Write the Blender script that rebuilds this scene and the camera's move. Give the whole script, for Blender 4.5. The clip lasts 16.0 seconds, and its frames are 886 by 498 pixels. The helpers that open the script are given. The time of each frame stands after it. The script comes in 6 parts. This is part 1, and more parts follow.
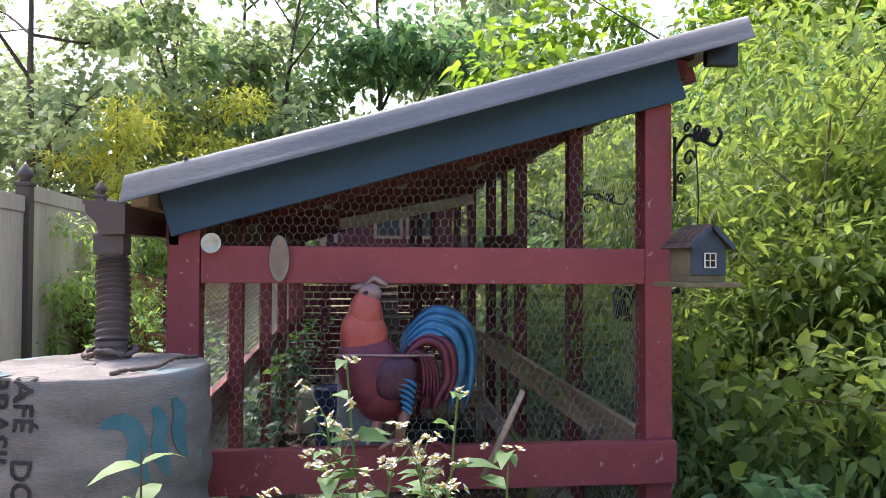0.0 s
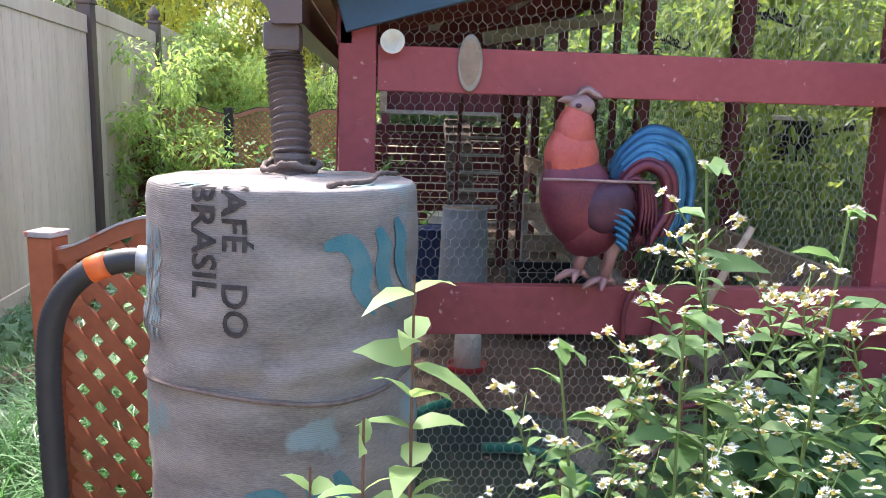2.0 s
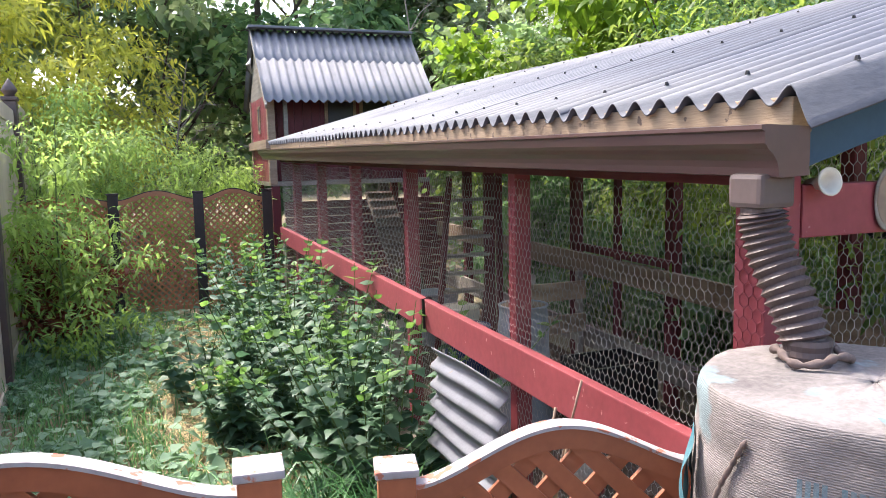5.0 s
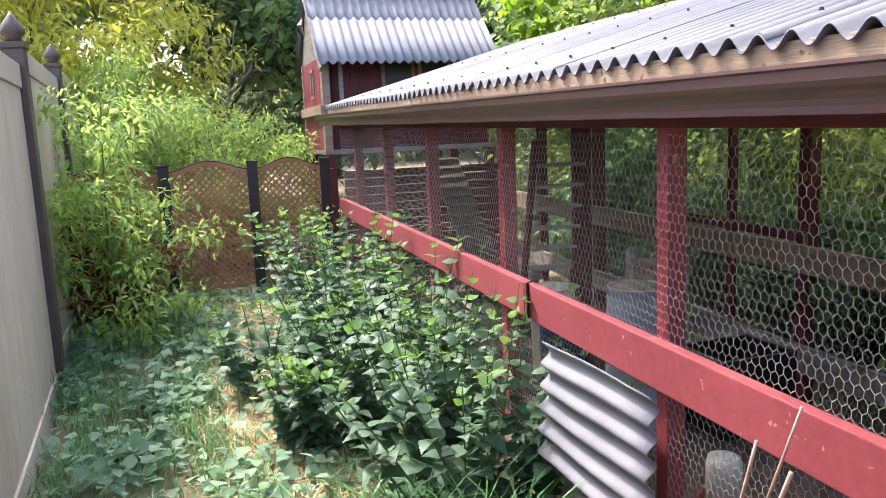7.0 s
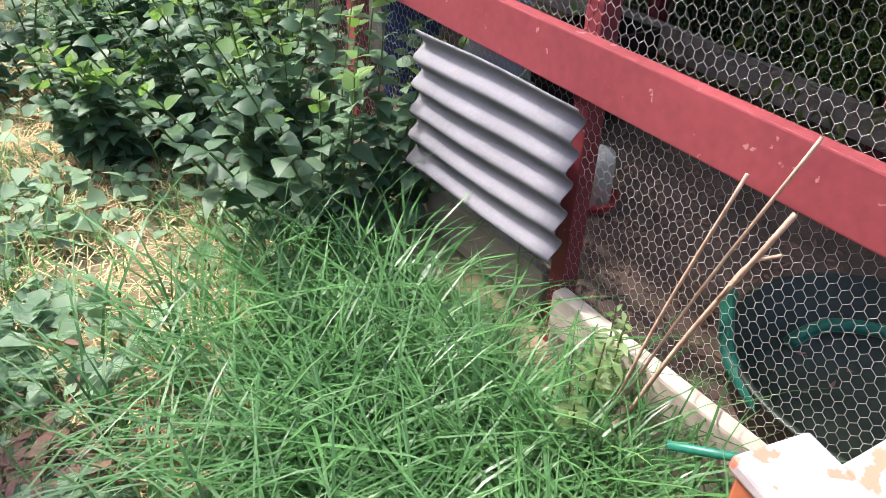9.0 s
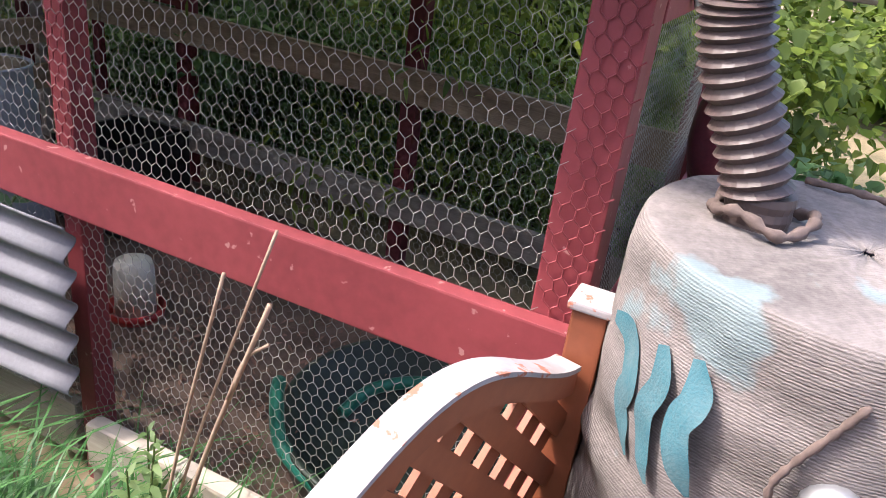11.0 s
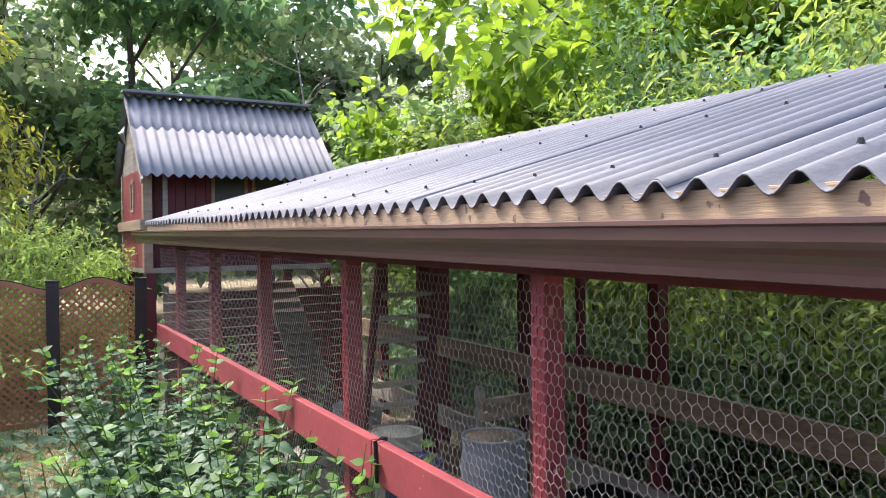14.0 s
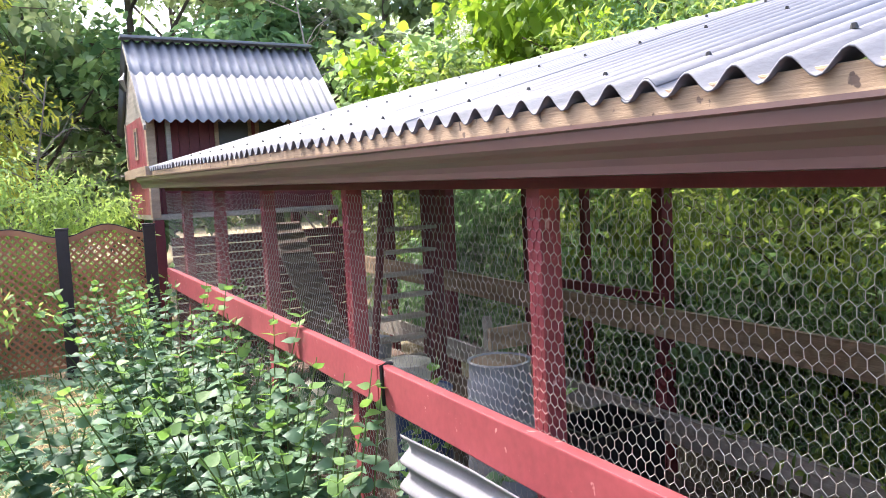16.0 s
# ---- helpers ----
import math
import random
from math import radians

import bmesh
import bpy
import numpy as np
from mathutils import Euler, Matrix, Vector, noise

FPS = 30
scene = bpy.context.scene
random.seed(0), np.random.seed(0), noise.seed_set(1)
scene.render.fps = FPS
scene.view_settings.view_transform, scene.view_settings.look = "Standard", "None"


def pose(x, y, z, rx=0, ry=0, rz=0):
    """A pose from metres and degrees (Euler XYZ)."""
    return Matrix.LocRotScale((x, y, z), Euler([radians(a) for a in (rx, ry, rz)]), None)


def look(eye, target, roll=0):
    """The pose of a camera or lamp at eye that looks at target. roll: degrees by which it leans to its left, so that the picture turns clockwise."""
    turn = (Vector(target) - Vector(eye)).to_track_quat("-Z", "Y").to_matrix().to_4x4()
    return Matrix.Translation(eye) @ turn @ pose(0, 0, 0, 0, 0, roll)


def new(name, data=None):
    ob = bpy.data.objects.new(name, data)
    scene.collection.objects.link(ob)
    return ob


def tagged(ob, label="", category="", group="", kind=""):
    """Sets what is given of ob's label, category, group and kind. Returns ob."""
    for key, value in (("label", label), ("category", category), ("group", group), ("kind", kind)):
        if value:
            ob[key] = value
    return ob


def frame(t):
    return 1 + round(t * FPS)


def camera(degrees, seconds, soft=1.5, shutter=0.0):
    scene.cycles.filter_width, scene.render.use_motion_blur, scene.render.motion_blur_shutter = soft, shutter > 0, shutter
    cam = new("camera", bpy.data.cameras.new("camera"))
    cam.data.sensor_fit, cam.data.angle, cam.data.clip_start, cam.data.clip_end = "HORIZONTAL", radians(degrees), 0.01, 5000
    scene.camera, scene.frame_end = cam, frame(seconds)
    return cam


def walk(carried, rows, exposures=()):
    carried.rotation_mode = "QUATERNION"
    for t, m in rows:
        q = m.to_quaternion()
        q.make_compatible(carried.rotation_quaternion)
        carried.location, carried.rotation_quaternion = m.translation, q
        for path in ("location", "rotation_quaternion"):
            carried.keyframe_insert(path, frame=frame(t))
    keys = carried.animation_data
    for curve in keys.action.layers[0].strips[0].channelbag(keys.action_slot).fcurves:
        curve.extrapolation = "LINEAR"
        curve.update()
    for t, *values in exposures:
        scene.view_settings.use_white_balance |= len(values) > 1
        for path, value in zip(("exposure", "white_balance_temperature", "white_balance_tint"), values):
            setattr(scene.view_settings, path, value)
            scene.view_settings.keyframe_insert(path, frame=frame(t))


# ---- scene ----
cam = camera(60.7, 16.0, soft=0.8)
PATH = [
    (0, (-0.238, -0.144, 1.306), (-0.005, 1.842, 1.35), 0.3),
    (0.5, (-0.297, -0.171, 1.281), (-0.146, 1.823, 1.226), 0.8),
    (1, (-0.369, -0.168, 1.252), (-0.301, 1.824, 1.08), 1.0),
    (1.5, (-0.515, -0.075, 1.198), (-0.443, 1.907, 0.938), 1.4),
    (2, (-0.698, 0.237, 1.192), (-0.523, 2.198, 0.844), 1.7),
    (2.5, (-0.964, 0.463, 1.207), (-0.603, 2.379, 0.765), 1.8),
    (3, (-1.277, 0.65, 1.238), (-0.709, 2.509, 0.769), 1.9),
    (3.5, (-1.569, 0.802, 1.319), (-0.822, 2.607, 0.888), 1.0),
    (4, (-1.847, 0.922, 1.384), (-0.986, 2.687, 1.005), -0.0),
    (4.5, (-1.981, 0.970, 1.430), (-1.174, 2.788, 1.194), -1.0),
    (6.8, (-2.038, 1.488, 1.407), (-1.446, 3.382, 1.156), -2.4),
    (7, (-2.038, 1.604, 1.399), (-1.426, 3.483, 1.09), -2.4),
    (7.5, (-2.075, 1.932, 1.388), (-1.461, 3.733, 0.772), -1.3),
    (8, (-2.103, 1.991, 1.361), (-1.57, 3.733, 0.535), -2.7),
    (8.5, (-2.110, 2.084, 1.366), (-1.544, 3.700, 0.332), -2.7),
    (9, (-2.076, 2.198, 1.348), (-1.109, 3.535, 0.219), 2.3),
    (9.5, (-2.047, 2.199, 1.342), (-0.801, 3.24, 0.173), 6.2),
    (10, (-1.998, 2.143, 1.341), (-0.572, 2.961, 0.202), 8.2),
    (10.2, (-1.982, 2.121, 1.345), (-0.493, 2.863, 0.234), 8.0),
    (12.3, (-1.834, 1.965, 1.472), (-0.044, 2.815, 1.204), -0.6),
    (12.5, (-1.857, 1.965, 1.479), (-0.116, 2.93, 1.29), -1.8),
    (13, (-1.916, 1.959, 1.473), (-0.393, 3.254, 1.427), -1.4),
    (13.5, (-1.924, 1.951, 1.474), (-0.718, 3.547, 1.459), -1.2),
    (14, (-1.932, 1.959, 1.465), (-0.906, 3.675, 1.445), -0.8),
    (14.5, (-1.945, 1.983, 1.459), (-1.03, 3.761, 1.417), -0.8),
    (15, (-1.952, 1.999, 1.451), (-1.057, 3.785, 1.352), -1.4),
    (15.5, (-1.93, 2.03, 1.405), (-0.99, 3.788, 1.252), -2.0),
    (16, (-1.9, 1.942, 1.399), (-0.906, 3.67, 1.232), -2.7),
]
walk(cam, [(t, look(eye, target, roll)) for t, eye, target, roll in PATH],
     exposures=[(0, 2.0, 6300, 12), (1, 2.35, 6300, 12), (2, 2.6, 6300, 12), (3, 2.6, 6300, 12), (4.5, 2.25, 6300, 12), (7, 2.5, 6300, 14), (8, 2.6, 6300, 14), (8.5, 2.5, 6300, 14), (10, 1.9, 6300, 17), (12.5, 2.35, 6300, 14), (14.5, 2.2, 6300, 14), (15.2, 2.35, 6300, 13), (16, 2.8, 6300, 14)])

# ---- sky and sun ----
world = bpy.data.worlds.new("sky")
scene.world = world
world.use_nodes = True
wt = world.node_tree
sky = wt.nodes.new("ShaderNodeTexSky")
sky.sky_type = "NISHITA"
sky.sun_disc = False
SUN_EL, SUN_AZ = radians(55), radians(-30)  # azimuth from +y towards +x
sky.sun_elevation, sky.sun_rotation = SUN_EL, SUN_AZ
sky.air_density, sky.dust_density = 1.0, 4.0
wt.links.new(sky.outputs[0], wt.nodes["Background"].inputs[0])
wt.nodes["Background"].inputs[1].default_value = 0.15
sun = new("sun", bpy.data.lights.new("sun", "SUN"))
sun.data.energy, sun.data.angle, sun.data.color = 1.5, radians(5.0), (1.0, 0.96, 0.87)
sun_dir = Vector((math.sin(SUN_AZ) * math.cos(SUN_EL), math.cos(SUN_AZ) * math.cos(SUN_EL), math.sin(SUN_EL)))
sun.matrix_world = look(sun_dir * 30, (0, 0, 0))


# ---- materials ----
def material(name, col, col2=None, rough=0.7, metal=0.0, scale=6.0, fine=60.0, bump=0.3, stretch=(1, 1, 1), rand=0.0, spec=0.4, wear=None, wear_at=0.62, wear_scale=9.0):
    """Two-scale noise colour and relief; rand varies pieces; wear is a second coat that shows in flakes."""
    m = bpy.data.materials.new(name)
    m.use_nodes = True
    t = m.node_tree
    b = t.nodes["Principled BSDF"]
    col2 = col2 or tuple(c * 0.65 for c in col)
    co = t.nodes.new("ShaderNodeTexCoord")
    mp = t.nodes.new("ShaderNodeMapping")
    mp.inputs["Scale"].default_value = stretch
    t.links.new(co.outputs["Object"], mp.inputs[0])
    n1 = t.nodes.new("ShaderNodeTexNoise")
    n1.inputs["Scale"].default_value, n1.inputs["Detail"].default_value = scale, 6
    n2 = t.nodes.new("ShaderNodeTexNoise")
    n2.inputs["Scale"].default_value, n2.inputs["Detail"].default_value = fine, 4
    for n in (n1, n2):
        t.links.new(mp.outputs[0], n.inputs["Vector"])
    add = t.nodes.new("ShaderNodeMath")
    add.operation = "MULTIPLY_ADD"
    add.inputs[1].default_value = 0.45
    t.links.new(n2.outputs[0], add.inputs[0])
    t.links.new(n1.outputs[0], add.inputs[2])
    ramp = t.nodes.new("ShaderNodeValToRGB")
    ramp.color_ramp.elements[0].position, ramp.color_ramp.elements[1].position = 0.45, 0.95
    ramp.color_ramp.elements[0].color, ramp.color_ramp.elements[1].color = (*col2, 1), (*col, 1)
    t.links.new(add.outputs[0], ramp.inputs[0])
    out = ramp.outputs[0]
    if rand:
        info = t.nodes.new("ShaderNodeObjectInfo")
        hsv = t.nodes.new("ShaderNodeHueSaturation")
        mr = t.nodes.new("ShaderNodeMapRange")
        mr.inputs["To Min"].default_value, mr.inputs["To Max"].default_value = 1 - rand, 1 + rand
        t.links.new(info.outputs["Random"], mr.inputs[0])
        t.links.new(mr.outputs[0], hsv.inputs["Value"])
        t.links.new(out, hsv.inputs["Color"])
        out = hsv.outputs[0]
    if wear:
        n3 = t.nodes.new("ShaderNodeTexNoise")
        n3.inputs["Scale"].default_value, n3.inputs["Detail"].default_value = wear_scale, 8
        t.links.new(co.outputs["Object"], n3.inputs["Vector"])
        r3 = t.nodes.new("ShaderNodeValToRGB")
        r3.color_ramp.elements[0].position, r3.color_ramp.elements[1].position = wear_at, wear_at + 0.03
        t.links.new(n3.outputs[0], r3.inputs[0])
        mx = t.nodes.new("ShaderNodeMixRGB")
        mx.inputs[2].default_value = (*wear, 1)
        t.links.new(r3.outputs[0], mx.inputs[0])
        t.links.new(out, mx.inputs[1])
        out = mx.outputs[0]
    t.links.new(out, b.inputs["Base Color"])
    b.inputs["Roughness"].default_value, b.inputs["Metallic"].default_value = rough, metal
    b.inputs["Specular IOR Level"].default_value = spec
    if bump:
        bp = t.nodes.new("ShaderNodeBump")
        bp.inputs["Strength"].default_value, bp.inputs["Distance"].default_value = bump, 0.004
        t.links.new(add.outputs[0], bp.inputs["Height"])
        t.links.new(bp.outputs[0], b.inputs["Normal"])
    return m


def weave(m, scale, amount):
    """Coarse threads: lighter and darker weft lines with relief, crossed by a finer warp."""
    t = m.node_tree
    b = t.nodes["Principled BSDF"]
    co = t.nodes.new("ShaderNodeTexCoord")
    total = None
    for axis, sc in (("Z", scale), ("DIAGONAL", scale * 1.3)):
        w = t.nodes.new("ShaderNodeTexWave")
        w.bands_direction = axis
        w.inputs["Scale"].default_value, w.inputs["Distortion"].default_value = sc, 2.2
        w.inputs["Detail"].default_value, w.inputs["Detail Scale"].default_value = 2, 2.0
        t.links.new(co.outputs["Object"], w.inputs["Vector"])
        if total is None:
            total = w.outputs["Fac"]
        else:
            mul = t.nodes.new("ShaderNodeMath")
            mul.operation = "MULTIPLY_ADD"
            mul.inputs[1].default_value = 0.35
            t.links.new(w.outputs["Fac"], mul.inputs[0])
            t.links.new(total, mul.inputs[2])
            total = mul.outputs[0]
    mr = t.nodes.new("ShaderNodeMapRange")
    mr.inputs["From Max"].default_value = 1.35
    mr.inputs["To Min"].default_value, mr.inputs["To Max"].default_value = 1 - amount * 0.6, 1 + amount * 0.4
    t.links.new(total, mr.inputs[0])
    hsv = t.nodes.new("ShaderNodeHueSaturation")
    t.links.new(mr.outputs[0], hsv.inputs["Value"])
    t.links.new(b.inputs["Base Color"].links[0].from_socket, hsv.inputs["Color"])
    t.links.new(hsv.outputs[0], b.inputs["Base Color"])
    bp = t.nodes.new("ShaderNodeBump")
    bp.inputs["Strength"].default_value, bp.inputs["Distance"].default_value = 0.3, 0.002
    t.links.new(total, bp.inputs["Height"])
    t.links.new(b.inputs["Normal"].links[0].from_socket, bp.inputs["Normal"])
    t.links.new(bp.outputs[0], b.inputs["Normal"])


def leaf_material(name, dark, light, glow=0.45, rough=0.55):
    """Leaves: each one its own shade, with light passing through."""
    m = bpy.data.materials.new(name)
    m.use_nodes = True
    t = m.node_tree
    b = t.nodes["Principled BSDF"]
    geo = t.nodes.new("ShaderNodeNewGeometry")
    co = t.nodes.new("ShaderNodeTexCoord")
    n1 = t.nodes.new("ShaderNodeTexNoise")
    n1.inputs["Scale"].default_value = 1.6
    t.links.new(co.outputs["Object"], n1.inputs["Vector"])
    mix = t.nodes.new("ShaderNodeMath")
    mix.operation = "MULTIPLY_ADD"
    mix.inputs[1].default_value = 0.6
    t.links.new(geo.outputs["Random Per Island"], mix.inputs[0])
    sub = t.nodes.new("ShaderNodeMath")
    sub.operation = "SUBTRACT"
    sub.inputs[1].default_value = 0.3
    t.links.new(n1.outputs[0], sub.inputs[0])
    t.links.new(sub.outputs[0], mix.inputs[2])
    ramp = t.nodes.new("ShaderNodeValToRGB")
    ramp.color_ramp.elements[0].color, ramp.color_ramp.elements[1].color = (*dark, 1), (*light, 1)
    t.links.new(mix.outputs[0], ramp.inputs[0])
    t.links.new(ramp.outputs[0], b.inputs["Base Color"])
    b.inputs["Roughness"].default_value = rough
    b.inputs["Specular IOR Level"].default_value = 0.35
    tr = t.nodes.new("ShaderNodeBsdfTranslucent")
    hsv = t.nodes.new("ShaderNodeHueSaturation")
    hsv.inputs["Hue"].default_value, hsv.inputs["Saturation"].default_value, hsv.inputs["Value"].default_value = 0.485, 1.1, 1.9
    t.links.new(ramp.outputs[0], hsv.inputs["Color"])
    t.links.new(hsv.outputs[0], tr.inputs[0])
    ms = t.nodes.new("ShaderNodeMixShader")
    ms.inputs[0].default_value = glow
    t.links.new(b.outputs[0], ms.inputs[1])
    t.links.new(tr.outputs[0], ms.inputs[2])
    t.links.new(ms.outputs[0], t.nodes["Material Output"].inputs[0])
    return m


RED = material("red_paint", (0.285, 0.055, 0.064), (0.18, 0.033, 0.040), 0.55, scale=3, fine=40, stretch=(1, 1, 1), bump=0.35, rand=0.12, wear=(0.42, 0.20, 0.19), wear_at=0.67, wear_scale=30)
# half-value RED that puts shade into sheltered timbers; the red hose uses it too
DARKRED = material("dark_and_shaded_red", (0.15, 0.026, 0.032), (0.09, 0.016, 0.02), 0.6, scale=4, rand=0.15)
BLUE = material("blue_paint", (0.030, 0.075, 0.135), (0.022, 0.055, 0.10), 0.5, scale=3, fine=50, bump=0.2)
RAW = material("weathered_wood", (0.42, 0.30, 0.20), (0.20, 0.13, 0.085), 0.85, scale=5, fine=80, stretch=(1, 0.25, 4), bump=0.6, rand=0.15)
DARKWOOD = material("old_brown_wood", (0.15, 0.10, 0.075), (0.07, 0.045, 0.035), 0.9, scale=5, fine=80, stretch=(1, 0.25, 4), bump=0.6, rand=0.2)
RAWGREY = material("grey_wood", (0.36, 0.31, 0.26), (0.20, 0.17, 0.14), 0.9, scale=5, fine=80, stretch=(1, 0.25, 4), bump=0.6, rand=0.2)
EAVE = material("stained_eave_wood", (0.36, 0.25, 0.155), (0.17, 0.115, 0.075), 0.9, scale=6, fine=70, stretch=(1, 0.3, 4), bump=0.7, wear=(0.11, 0.075, 0.055), wear_at=0.63, wear_scale=24)
SILLPALE = material("pale_sill", (0.50, 0.44, 0.37), (0.30, 0.255, 0.21), 0.7, scale=4, fine=50, stretch=(1, 0.25, 3), bump=0.3, rand=0.06)
ROOFING = material("roofing_sheet", (0.135, 0.135, 0.152), (0.075, 0.075, 0.087), 0.68, scale=2.5, fine=90, stretch=(0.4, 1.5, 1), bump=0.45, rand=0.06, spec=0.5)
SHEET = material("pale_sheet", (0.205, 0.202, 0.222), (0.145, 0.143, 0.158), 0.8, spec=0.2, scale=5, fine=90, bump=0.3, wear=(0.22, 0.18, 0.15), wear_at=0.72, wear_scale=14)
GUTTER = material("brown_aluminium", (0.115, 0.058, 0.050), (0.075, 0.038, 0.034), 0.34, scale=3, fine=30, stretch=(1, 0.2, 1), bump=0.06, spec=0.6)
PIPE = material("brown_plastic", (0.115, 0.080, 0.073), (0.075, 0.053, 0.049), 0.45, scale=8, bump=0.15)
VINYL = material("tan_vinyl", (0.67, 0.53, 0.42), (0.44, 0.335, 0.25), 0.5, scale=1.6, fine=22, stretch=(1, 1, 0.25), bump=0.1, rand=0.05)
VINYLD = material("brown_vinyl", (0.095, 0.062, 0.055), (0.07, 0.045, 0.04), 0.45, scale=4, bump=0.1)
RUST = material("rust_brown_plastic", (0.34, 0.105, 0.048), (0.22, 0.065, 0.032), 0.5, scale=6, fine=45, bump=0.15, rand=0.08)
FLAKE = material("flaking_white_top", (0.40, 0.37, 0.375), (0.30, 0.26, 0.26), 0.85, scale=18, bump=0.6, spec=0.15, wear=(0.40, 0.15, 0.10), wear_at=0.585, wear_scale=26)
GATE = material("dark_brown_lattice", (0.50, 0.20, 0.10), (0.36, 0.135, 0.07), 0.6, scale=5, bump=0.2, rand=0.1)
GATEP = material("gate_post_brown", (0.05, 0.032, 0.030), None, 0.6, scale=5)
SACK = material("burlap", (0.288, 0.252, 0.237), (0.13, 0.114, 0.106), 0.95, scale=6, fine=120, stretch=(0.7, 0.7, 2.2), bump=1.0, spec=0.08, wear=(0.20, 0.245, 0.25), wear_at=0.60, wear_scale=4)
weave(SACK, 80, 0.22)
INK = material("black_ink", (0.028, 0.025, 0.026), (0.075, 0.063, 0.06), 0.95, scale=40, fine=260, bump=0.4, spec=0.1)
TEAL = material("teal_ink", (0.045, 0.15, 0.185), (0.12, 0.19, 0.205), 0.95, scale=16, fine=260, bump=0.5, spec=0.1)
PALEBLUE = material("pale_blue_ink", (0.11, 0.205, 0.245), (0.22, 0.225, 0.225), 0.95, scale=30, fine=260, bump=0.5, spec=0.1)
STITCH = material("stitching", (0.16, 0.115, 0.10), None, 0.95, scale=60)
RUBBER = material("black_rubber", (0.018, 0.018, 0.022), (0.03, 0.03, 0.033), 0.5, scale=20, bump=0.2)
ORANGE = material("orange_plastic", (0.75, 0.16, 0.04), (0.6, 0.12, 0.03), 0.45, scale=20, bump=0.1)
STEEL = material("galvanised_wire", (0.46, 0.435, 0.39), (0.28, 0.265, 0.235), 0.45, 0.35, scale=30, bump=0)
IRON = material("black_iron", (0.02, 0.018, 0.018), None, 0.55, 0.3, scale=40)
ZINC = material("zinc", (0.42, 0.42, 0.43), (0.3, 0.3, 0.31), 0.45, 0.7, scale=12)
GREYPL = material("grey_plastic", (0.30, 0.31, 0.34), (0.20, 0.20, 0.22), 0.55, scale=5, bump=0.1)
BLUEPL = material("blue_plastic", (0.03, 0.055, 0.16), None, 0.4, scale=8, bump=0.05)
BLACKPL = material("black_plastic", (0.014, 0.014, 0.016), None, 0.35, scale=8, bump=0.05)
MILKY = material("milky_plastic", (0.62, 0.56, 0.44), (0.48, 0.42, 0.32), 0.45, scale=6, bump=0.05)
WHITE = material("white_enamel", (0.74, 0.70, 0.62), (0.55, 0.5, 0.43), 0.4, scale=14, bump=0.1)
REDPL = material("red_plastic", (0.42, 0.03, 0.03), None, 0.4, scale=8, bump=0.05)
GREENPL = material("green_plastic", (0.02, 0.17, 0.115), (0.012, 0.11, 0.075), 0.4, scale=14, bump=0.1)
SOIL = material("bare_soil", (0.185, 0.125, 0.097), (0.085, 0.058, 0.045), 0.95, scale=5, fine=70, bump=1.0)
TUBGREEN = material("dark_green_plastic", (0.030, 0.045, 0.034), (0.018, 0.026, 0.02), 0.45, scale=5, fine=50, bump=0.05)
DARKWATER = material("dark_basin", (0.05, 0.045, 0.042), (0.028, 0.026, 0.024), 0.5, scale=5, bump=0.02)
GROUND = material("ground_earth", (0.36, 0.275, 0.175), (0.13, 0.115, 0.065), 0.95, scale=2.2, fine=45, bump=1.0)
BARK = material("bark", (0.12, 0.088, 0.065), (0.055, 0.04, 0.03), 0.9, scale=4, fine=40, stretch=(1, 1, 0.2), bump=0.9)
DEADWOOD = material("dead_twigs", (0.30, 0.25, 0.21), (0.17, 0.14, 0.12), 0.9, scale=10)
STEM = material("green_stem", (0.10, 0.16, 0.04), (0.07, 0.10, 0.03), 0.6, scale=20, bump=0.1)
REDSTEM = material("brown_stem", (0.16, 0.075, 0.05), None, 0.7, scale=20, bump=0.1)
TWIG = material("pale_twig", (0.42, 0.31, 0.22), (0.28, 0.19, 0.14), 0.8, scale=30)
STRAW = material("straw", (0.72, 0.55, 0.30), (0.48, 0.34, 0.17), 0.8, scale=9, bump=0.1)
LITTER = material("dead_leaves", (0.25, 0.145, 0.105), (0.11, 0.065, 0.05), 0.9, scale=5, bump=0.2)
PETAL = material("white_petals", (0.80, 0.78, 0.74), (0.66, 0.64, 0.56), 0.6, scale=30, bump=0)
POLLEN = material("yellow_flower_centre", (0.62, 0.48, 0.12), None, 0.8, scale=60, bump=0.2)
HEAD_GREY = material("rooster_head_grey", (0.34, 0.22, 0.21), (0.22, 0.12, 0.11), 0.5, 0.2, scale=20)
NECK_RED = material("rooster_neck_orange", (0.47, 0.105, 0.075), (0.33, 0.055, 0.05), 0.45, 0.2, scale=14, fine=120)
NECK_LOW = material("rooster_neck_dusky", (0.30, 0.066, 0.06), (0.18, 0.035, 0.04), 0.45, 0.2, scale=14, fine=120)
BODY_PLUM = material("rooster_body_plum", (0.16, 0.030, 0.046), (0.075, 0.016, 0.03), 0.42, 0.25, scale=14, fine=120)
WING_DARK = material("rooster_wing_dark", (0.085, 0.028, 0.05), (0.04, 0.016, 0.03), 0.4, 0.3, scale=20)
TAIL_BLUE = material("rooster_tail_blue", (0.045, 0.165, 0.29), (0.022, 0.075, 0.15), 0.4, 0.3, scale=18, fine=140)
LEG_PINK = material("rooster_leg_pink", (0.34, 0.18, 0.165), (0.24, 0.11, 0.10), 0.55, 0.1, scale=20)
HOUSE_BLUE = material("birdhouse_slate", (0.055, 0.075, 0.11), None, 0.7, scale=20)
HOUSE_TAN = material("birdhouse_tan", (0.20, 0.15, 0.085), None, 0.75, scale=20)
